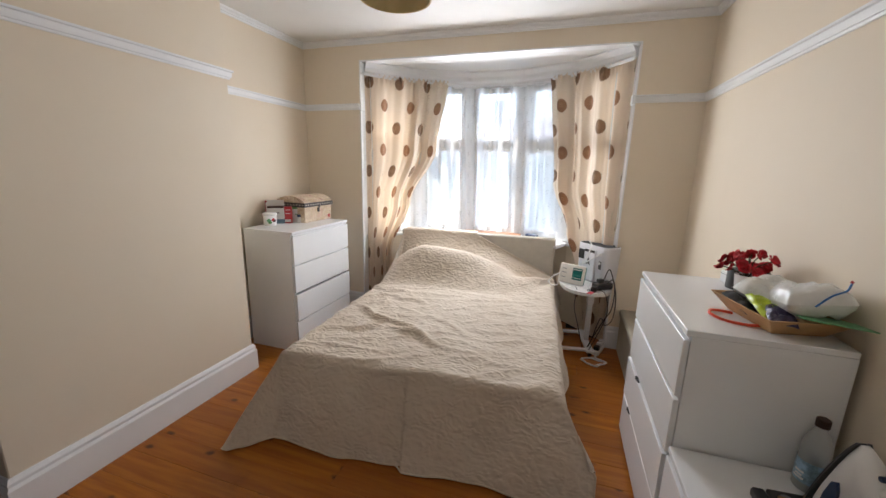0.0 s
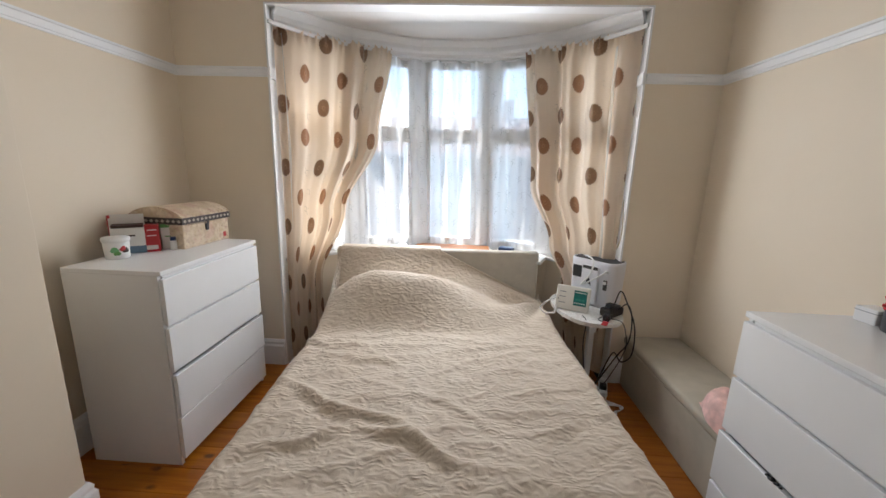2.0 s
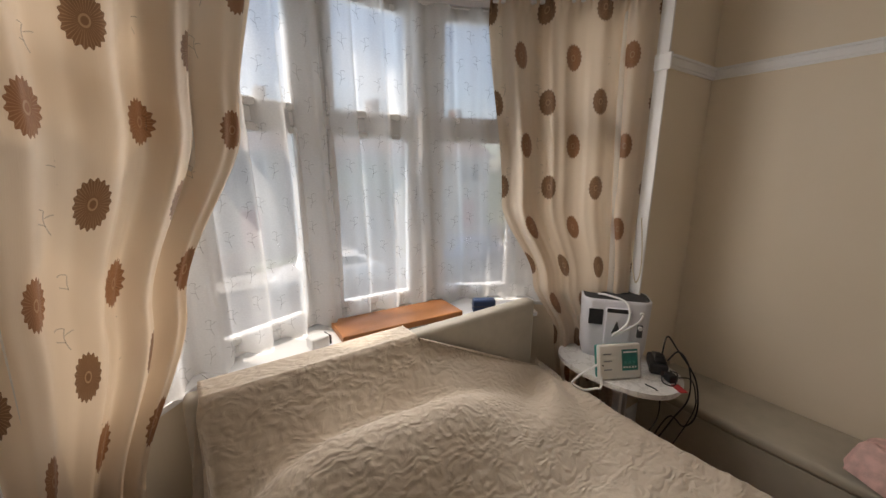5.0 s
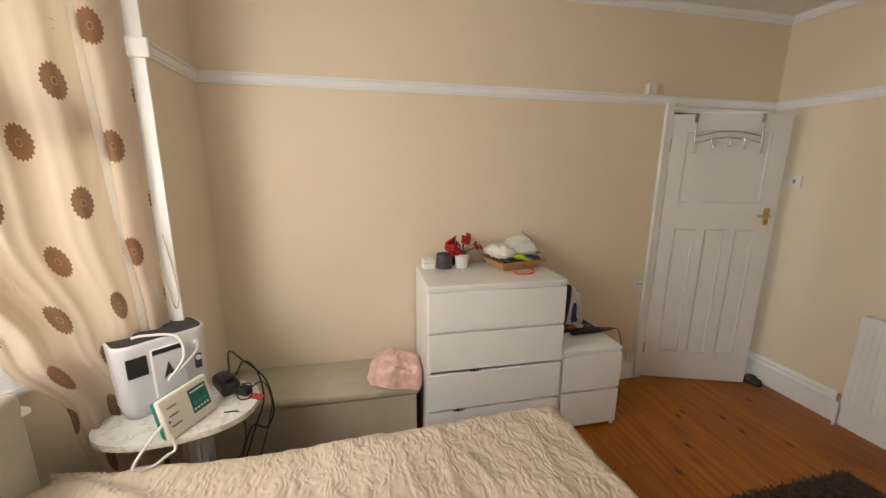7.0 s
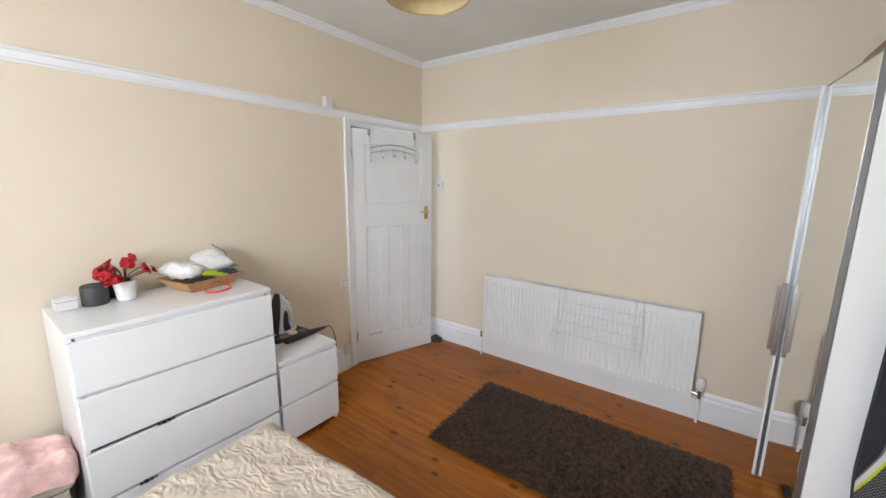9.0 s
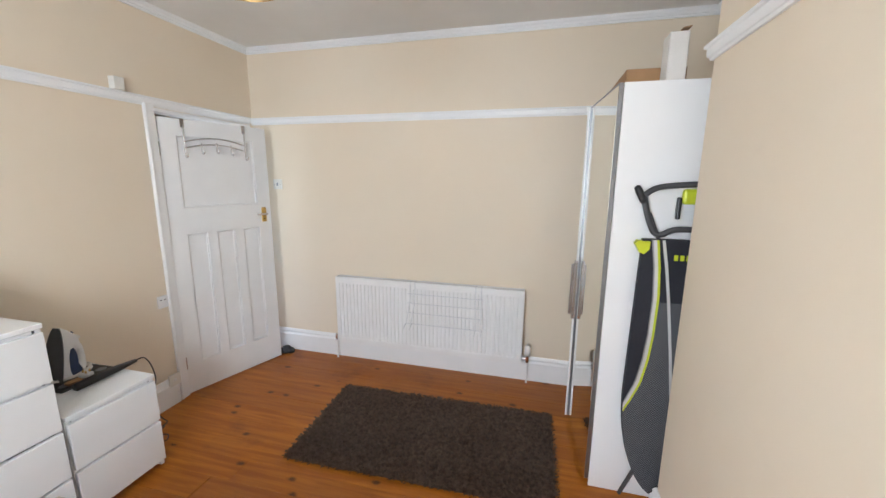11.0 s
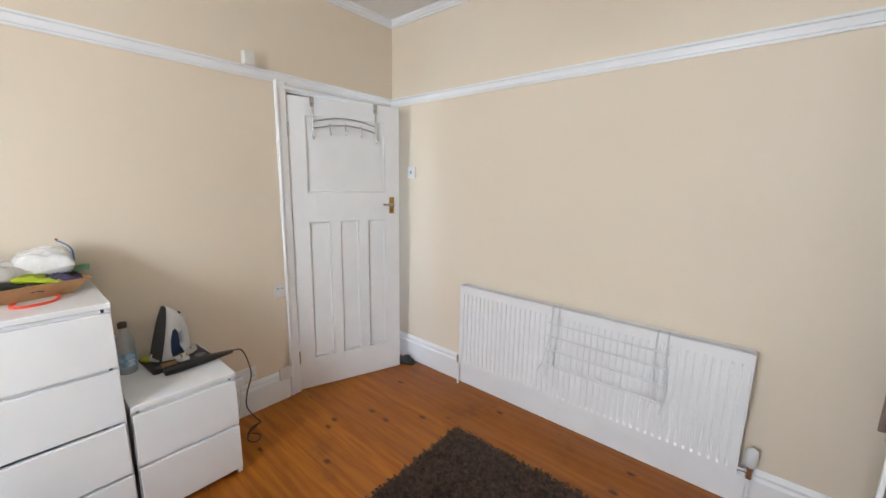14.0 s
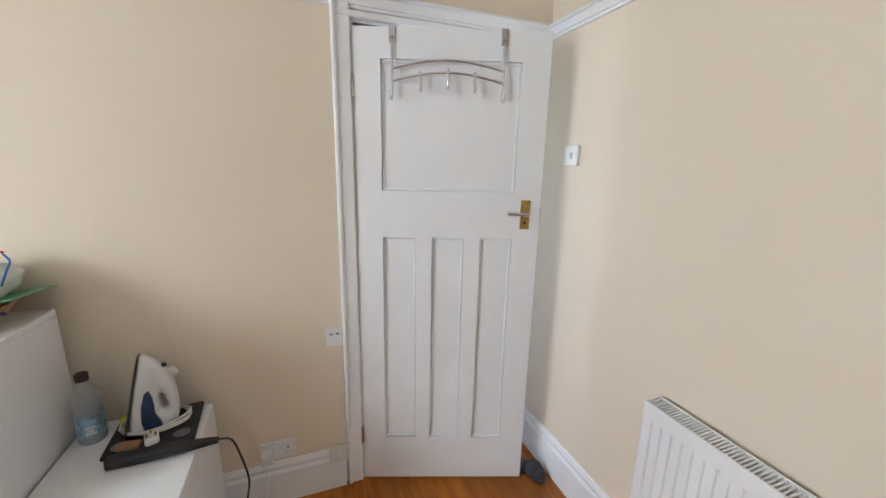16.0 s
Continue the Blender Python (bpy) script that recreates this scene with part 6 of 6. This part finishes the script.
part("dial", tube([(-0.054, -0.004, 0.182), (-0.068, -0.004, 0.192)], 0.017, 14, False), M_OFFW, ir)
part("steam_button", tube([(-0.036, 0, 0.216), (-0.044, 0, 0.222)], 0.008, 10, False), M_NAVY, ir)
pts = [((0.094 + 0.004 * (a % 3)) * math.cos(a * 0.55) + 0.004, (0.066 + 0.003 * (a % 2)) * math.sin(a * 0.55), 0.010 + 0.0045 * (a // 9) + 0.003 * math.sin(a)) for a in range(36)]
part("flex", tube(pts, 0.0042, 6), M_OFFW, ir, "pale grey flex wound round the heel", True)
o = thing("iron_plug", pose(1.492, 1.185, ZB + 0.0175, 0, 0, 20), "white three-pin plug lying on a mat", "plug")
part("plug_body", box(-0.026, 0.026, -0.02, 0.02, 0.0, 0.024, 0.007, 2), M_WHITEP, o)
for x, y in ((-0.01, -0.012), (-0.01, 0.012), (0.012, 0)):
    part("pin", box(x - 0.002, x + 0.002, y - 0.003, y + 0.003, 0.0245, 0.038), M_BRASS, o)
o = thing("hair_straightener", pose(1.425, 1.13, ZB, 0, 0, -88), "black hair straightener with a dangling cord", "hair straightener")
bm = loft(bmesh.new(), [([(x, y + 0.02) for x, y in rrect(0.018, 0.016, 0.008, 3)], -0.15), ([(x, y + 0.022) for x, y in rrect(0.021, 0.018, 0.01, 3)], -0.05), ([(x, y + 0.02) for x, y in rrect(0.018, 0.015, 0.008, 3)], 0.05), ([(x, y + 0.017) for x, y in rrect(0.01, 0.008, 0.004, 3)], 0.15)])
bmesh.ops.transform(bm, matrix=Matrix(((0, 0, 1, 0), (1, 0, 0, 0), (0, 1, 0, 0), (0, 0, 0, 1))), verts=bm.verts)
part("body", bm, M_BLACK, o, "", True)
m4 = o.matrix_world.inverted()
w2 = [(1.343, 1.0, ZB + 0.02), (1.335, 0.968, ZB + 0.012), (1.325, 0.945, 0.50), (1.33, 0.93, 0.40), (1.36, 0.945, 0.30), (1.345, 0.96, 0.22), (1.32, 0.93, 0.15), (1.33, 0.90, 0.10), (1.37, 0.94, 0.06), (1.34, 0.97, 0.02), (1.30, 0.94, 0.012), (1.34, 0.90, 0.014), (1.38, 0.93, 0.02), (1.35, 0.965, 0.05), (1.31, 0.93, 0.10)]
part("cord", tube([m4 @ (o.matrix_world @ Vector((0.15, 0, 0.017)))] + [m4 @ Vector((x + 0.085, y - 0.03, z)) for x, y, z in w2], 0.0035, 6), M_BLACK, o, "", True)
o = thing("brown_label_card", pose(1.484, 1.245, ZB + 0.0175, 0, 0, 86), "small brown card on a black mat", "card")
part("card", box(-0.03, 0.03, -0.017, 0.017, 0, 0.012, 0.001), M_CARD, o)
bt = thing("spray_bottle", pose(1.595, 1.383, ZB), "clear plastic water bottle with a blue label and dark cap", "bottle")
part("bottle_body", lathe([(0, 0), (0.034, 0), (0.038, 0.006), (0.038, 0.105), (0.035, 0.115), (0.038, 0.13), (0.036, 0.165), (0.024, 0.195), (0.015, 0.21), (0.015, 0.222), (0, 0.222)], 24), M_BOTTLE, bt, "clear plastic", True)
part("label", lathe([(0.0385, 0.03), (0.0388, 0.03), (0.0388, 0.105), (0.0385, 0.105)], 24), M_LABEL, bt, "blue and white label")
for z, w in ((0.062, 40), (0.050, 30), (0.04, 46)):
    bm = bmesh.new()
    for i in range(6):
        a0, a1 = radians(200 - w / 2 + w * i / 6), radians(200 - w / 2 + w * (i + 1) / 6)
        bm.faces.new([bm.verts.new((0.0392 * math.cos(a), 0.0392 * math.sin(a), zz)) for a, zz in ((a0, z), (a1, z), (a1, z + 0.007), (a0, z + 0.007))])
    part("label_text_bar", bm, M_WHITEP, bt)
part("cap", lathe([(0, 0.2225), (0.018, 0.2225), (0.018, 0.246), (0.016, 0.248), (0, 0.248)], 18), M_DARKB, bt, "dark cap")
o = thing("yellow_sponge", pose(1.63, 1.30, ZB, 0, 0, 20), "yellow-green sponge beside an iron", "sponge")
part("sponge_body", box(-0.03, 0.03, -0.02, 0.02, 0, 0.03, 0.006, 2), M_YELLOW, o)

# grey shoe-like cloth behind the door
bm = bmesh.new()
for (cx, cy, r, h) in ((0, 0, 0.045, 0.06), (0.05, 0.02, 0.035, 0.045), (-0.045, 0.015, 0.03, 0.05)):
    add_lathe(bm, [(0, 0), (r, 0.001), (r * 1.05, h * 0.4), (r * 0.7, h * 0.85), (0, h)], 14, cx, cy)
slip = mesh_ob("door_wedge_cloth", bm, M_SUEDE, None, "", True)
slip.matrix_world = pose(1.46, -0.335, 0.0, 0, 0, 20)
tagged(slip, "crumpled dark grey cloth behind a door", "cloth")

# ---- pendant lamp ----
lamp = thing("pendant_lamp", pose(0.105, 1.49, 0), "gold fabric pendant lampshade hanging from the ceiling", "lamp")
part("shade", lathe([(0.130, 2.14), (0.133, 2.14), (0.134, 2.148), (0.128, 2.32), (0.125, 2.32), (0.130, 2.148), (0.130, 2.14)], 40), M_SHADE, lamp, "gold fabric drum shade", True)
part("rim", lathe([(0.1345, 2.138), (0.136, 2.141), (0.135, 2.149), (0.1335, 2.144), (0.1345, 2.138)], 40), M_BRASS, lamp)
part("spider", tube([(-0.126, 0, 2.315), (0, 0, 2.315), (0.126, 0, 2.315)], 0.002, 6, False), M_CHROME, lamp)
part("bulb", lathe([(0, 2.19), (0.02, 2.195), (0.03, 2.22), (0.026, 2.25), (0.014, 2.28), (0, 2.28)], 16), M_POT, lamp, "unlit white bulb", True)
part("holder", lathe([(0, 2.281), (0.017, 2.281), (0.017, 2.34), (0.008, 2.36), (0, 2.36)], 14), M_WHITEP, lamp)
part("flex", tube([(0, 0, 2.36), (0, 0, ZC - 0.03)], 0.0035, 8, False), M_WHITEP, lamp)
part("ceiling_rose", lathe([(0, ZC - 0.03), (0.02, ZC - 0.03), (0.04, ZC - 0.01), (0.042, ZC - 0.0005), (0, ZC - 0.0005)], 24), M_WHITEP, lamp, "", True)

# ---- rug ----
rug = thing("shag_rug", pose(-0.152, 0.445, 0, 0, 0, 1), "dark brown shaggy rug on a wooden floor", "rug")
part("backing", box(-0.755, 0.755, -0.385, 0.385, 0.0005, 0.012, 0.004), M_RUG, rug)
rnd = random.Random(21)
verts, faces = [], []
for k in range(30000):
    x, y = rnd.uniform(-0.765, 0.765), rnd.uniform(-0.395, 0.395)
    a, l, w = rnd.uniform(0, 6.283), rnd.uniform(0.012, 0.03), rnd.uniform(0.0016, 0.003)
    h = rnd.uniform(0.014, 0.03)
    dx, dy = math.cos(a), math.sin(a)
    b = len(verts)
    verts += [(x - dy * w, y + dx * w, 0.008), (x + dy * w, y - dx * w, 0.008), (x + dx * l * 0.5 + dy * w, y + dy * l * 0.5 - dx * w, h), (x + dx * l, y + dy * l, h * 0.85)]
    faces += [(b, b + 1, b + 2), (b, b + 2, b + 3)]
me = bpy.data.meshes.new("pile")
me.from_pydata(verts, [], faces)
me.materials.append(M_RUG)
pile = new("shag", me)
pile.parent = rug
tagged(pile, "dark brown shag pile", "", "", "stuff")

# ---- outside: street seen through the net ----
GZ = -2.9
M_ROAD = plain("asphalt", (0.055, 0.055, 0.058), 0.9, vary=0.2, scale=1.5, bump=0.4)
M_PAVE = plain("pavement_slabs", (0.30, 0.29, 0.27), 0.9, vary=0.15, scale=1.2, bump=0.3)
M_GRASS = plain("garden_ground", (0.12, 0.13, 0.06), 0.95, vary=0.3, scale=1.5, bump=0.5)
M_BRICK = plain("pale_brick_wall", (0.34, 0.22, 0.16), 0.9, vary=0.18, scale=5, bump=0.4)
M_RENDER = plain("cream_render", (0.62, 0.58, 0.50), 0.85, vary=0.08, scale=2)
M_ROOF = plain("roof_tiles", (0.16, 0.10, 0.08), 0.85, vary=0.25, scale=9, bump=0.4)
M_HEDGE = plain("hedge_leaves", (0.06, 0.11, 0.03), 0.8, vary=0.4, scale=8)
M_TRUNK = plain("tree_bark", (0.12, 0.09, 0.06), 0.9, vary=0.25, scale=12, bump=0.5)
M_CARS = [plain("silver_car_paint", (0.50, 0.51, 0.53), 0.25, 0.6, vary=0.03, coat=0.6), plain("white_car_paint", (0.75, 0.75, 0.74), 0.25, vary=0.02, coat=0.6), plain("blue_car_paint", (0.04, 0.08, 0.2), 0.25, vary=0.05, coat=0.6)]
M_CARGL = plain("dark_car_glass", (0.03, 0.035, 0.04), 0.08)
struct("ground", box(-400, 400, 4.5, 600, GZ - 0.5, GZ - 0.13), M_GRASS, "garden ground reaching the horizon")
struct("road", box(-200, 200, 10.5, 17.5, GZ - 0.6, GZ - 0.12), M_ROAD, "asphalt residential road")
struct("pavement", add_box(box(-200, 200, 8.3, 10.5, GZ - 0.6, GZ), -200, 200, 17.5, 19.7, GZ - 0.6, GZ, 0.02), M_PAVE, "concrete pavements with kerbs")
for k in range(5):
    hx = -14.5 + 7.2 * k
    h = thing("terraced_house", pose(hx, 24.5, GZ), "two-storey terraced house with a tiled roof", "house", "houses across the street")
    wm = M_BRICK if k % 2 else M_RENDER
    bm = box(-3.55, 3.55, 0, 8, 0, 5.3)
    part("wall", bm, wm, h)
    bm = prism([(-0.5, 5.3), (8.5, 5.3), (4.0, 8.0)], -3.6, 3.6, Matrix(((0, 0, 1, 0), (1, 0, 0, 0), (0, 1, 0, 0), (0, 0, 0, 1))))
    rf = part("roof", bm, M_ROOF, h)
    part("chimney", box(2.9, 3.5, 3.4, 4.6, 6.8, 9.1, 0.02), M_BRICK, rf)
    part("gutter", box(-3.55, 3.55, -0.62, -0.5, 5.2, 5.3), M_WHITEP, h)
    for x0, x1, z0, z1 in ((-2.9, -0.4, 0.7, 2.2), (-2.9, -0.4, 3.3, 4.8), (0.9, 2.6, 3.4, 4.8)):
        wd = part("window", box(x0, x1, -0.12, -0.01, z0, z1, 0.02), M_PVC, h)
        nn = 3 if x1 - x0 > 2 else 2
        for i in range(nn):
            a = x0 + 0.08 + (x1 - x0 - 0.08) * i / nn
            part("pane", box(a, a + (x1 - x0 - 0.08) / nn - 0.08, -0.13, -0.121, z0 + 0.08, z1 - 0.08), M_CARGL, wd)
    part("door", box(1.2, 2.2, -0.06, -0.01, 0.1, 2.2, 0.01), M_NAVY if k % 2 else M_RCARD, h)
    gw = thing("garden_wall", pose(hx, 20.2, GZ - 0.13), "low brick front garden wall", "wall", "front garden walls")
    part("brickwork", box(-3.5, 1.2, 0, 0.22, 0, 0.95), M_BRICK, gw)
    part("coping", box(-3.52, 1.22, -0.03, 0.25, 0.95, 1.02, 0.01), M_PAVE, gw)


def car(x, y, paint, label):
    o = thing("parked_car", pose(x, y, GZ - 0.12), label, "car", "parked cars")
    prof = [(-2.1, 0.35), (-2.1, 0.75), (-1.95, 0.85), (-1.0, 0.95), (-0.45, 1.42), (1.0, 1.45), (1.65, 1.0), (2.0, 0.92), (2.05, 0.4), (1.7, 0.28), (-1.8, 0.28)]
    bm = bmesh.new()
    rings = [[bm.verts.new((px, yy * (0.86 if pz > 1.0 else 1), pz)) for px, pz in prof] for yy in (-0.86, 0.86)]
    for i in range(len(prof)):
        bm.faces.new((rings[0][i], rings[0][(i + 1) % len(prof)], rings[1][(i + 1) % len(prof)], rings[1][i]))
    bm.faces.new(rings[0])
    bm.faces.new(rings[1])
    bmesh.ops.bevel(bm, geom=list(bm.edges), offset=0.05, segments=2, affect="EDGES")
    part("body", bm, paint, o, "", True)
    for s in (-1, 1):
        part("side_window", prism([(-0.8, 1.0), (-0.4, 1.33), (0.95, 1.35), (1.35, 1.03)], 0.775, 0.84, Matrix(((1, 0, 0, 0), (0, 0, s, 0), (0, 1, 0, 0), (0, 0, 0, 1)))), M_CARGL, o)
        for wx in (-1.35, 1.3):
            wl = part("wheel", tube([(wx, s * 0.72, 0.31), (wx, s * 0.89, 0.31)], 0.31, 20, False), M_BLACK, o, "black tyre")
            part("rim", tube([(wx, s * 0.885, 0.31), (wx, s * 0.9, 0.31)], 0.19, 16, False), M_ALU, wl)
    part("windscreen", prism([(-0.93, 0.99), (-0.47, 1.40), (-0.50, 1.42), (-0.98, 1.0)], -0.62, 0.62, Matrix(((1, 0, 0, 0), (0, 0, 1, 0), (0, 1, 0, 0), (0, 0, 0, 1)))), M_CARGL, o)
    part("rear_window", prism([(1.08, 1.41), (1.58, 1.05), (1.62, 1.07), (1.11, 1.44)], -0.62, 0.62, Matrix(((1, 0, 0, 0), (0, 0, 1, 0), (0, 1, 0, 0), (0, 0, 0, 1)))), M_CARGL, o)
    for s in (-0.55, 0.55):
        part("headlight", box(-2.12, -2.05, s - 0.16, s + 0.16, 0.62, 0.76, 0.02), M_WHITEP, o)


car(-3.4, 16.4, M_CARS[0], "silver hatchback parked at the kerb")
car(3.2, 16.4, M_CARS[1], "white hatchback parked at the kerb")
car(9.5, 16.4, M_CARS[2], "dark blue hatchback parked at the kerb")
car(12.5, 11.7, M_CARS[0], "silver hatchback parked at the near kerb")


def tree(x, y, h, seed, label):
    o = thing("street_tree", pose(x, y, GZ - 0.13), label, "tree", "street trees")
    rnd3 = random.Random(seed)
    bm = bmesh.new()
    add_tube(bm, [(0, 0, 0), (0.05, 0.02, h * 0.3), (0.0, 0.1, h * 0.55)], 0.13, 8)
    limbs = []
    for k in range(7):
        a = 2 * math.pi * k / 7 + rnd3.random()
        e = Vector((math.cos(a) * h * 0.22, math.sin(a) * h * 0.22, h * (0.62 + 0.25 * rnd3.random())))
        add_tube(bm, [(0, 0.05, h * 0.42), e * 0.6 + Vector((0, 0, h * 0.2)), e], 0.045, 6)
        limbs.append(e)
    part("trunk", bm, M_TRUNK, o)
    verts, faces = [], []
    for k in range(2600):
        c = rnd3.choice(limbs)
        p = c + Vector((rnd3.gauss(0, 0.1), rnd3.gauss(0, 0.1), rnd3.gauss(0, 0.09))) * h
        s = rnd3.uniform(0.06, 0.13)
        u = Vector((rnd3.gauss(0, 1), rnd3.gauss(0, 1), rnd3.gauss(0, 1))).normalized()
        v = u.orthogonal().normalized()
        b = len(verts)
        verts += [p - u * s, p + v * s * 0.5, p + u * s, p - v * s * 0.5]
        faces.append((b, b + 1, b + 2, b + 3))
    me = bpy.data.meshes.new("crown")
    me.from_pydata([tuple(v) for v in verts], [], faces)
    me.materials.append(M_HEDGE)
    c = new("crown", me)
    c.parent = o
    tagged(c, "loose crown of small green leaves", "", "", "stuff")


tree(6.5, 19.2, 5.0, 2, "small leafy street tree on the far pavement")
tree(-7.2, 21.8, 4.2, 5, "small leafy tree in a front garden")

# ---- floor boards, last ----
floor = struct("floor", box(XL + 0.001, XR + 1.39, YD + 0.001, YD + 0.002, -0.0125, -0.0121), M_GAP, "varnished orange pine floorboards")
BW = 0.148
cache = {}
rnd = random.Random(17)


def board(x0, x1, y0, w):
    key = (round(x1 - x0, 2), round(w, 3))
    if key not in cache:
        bm = box(0, x1 - x0, 0, w, -0.02, 0, 0.0008)
        me = bpy.data.meshes.new("plank")
        bm.to_mesh(me)
        bm.free()
        me.materials.append(M_FLOOR)
        cache[key] = me
    ob = new("plank", cache[key])
    ob.parent = floor
    ob.location = (x0, y0, rnd.uniform(-0.0012, 0.0))


y = YD
while y < 4.15:
    w = BW - 0.0009
    x0, x1 = XL, XR
    if y > YW - 0.05:
        x0, x1 = BX0, BX1
        if y + w > YW + 0.1:
            half = math.sqrt(max(0.01, BR ** 2 - (y + w - BCY) ** 2))
            x0, x1 = BCX - half, BCX + half
    elif D0 - 0.2 < y < D1:
        x1 = XR + 1.38
    cut = x0 + rnd.uniform(0.25, 0.8) * (x1 - x0) if rnd.random() < 0.65 else None
    if cut:
        board(x0, cut - 0.001, y, w)
        board(cut + 0.001, x1, y, w)
    else:
        board(x0, x1, y, w)
    y += BW
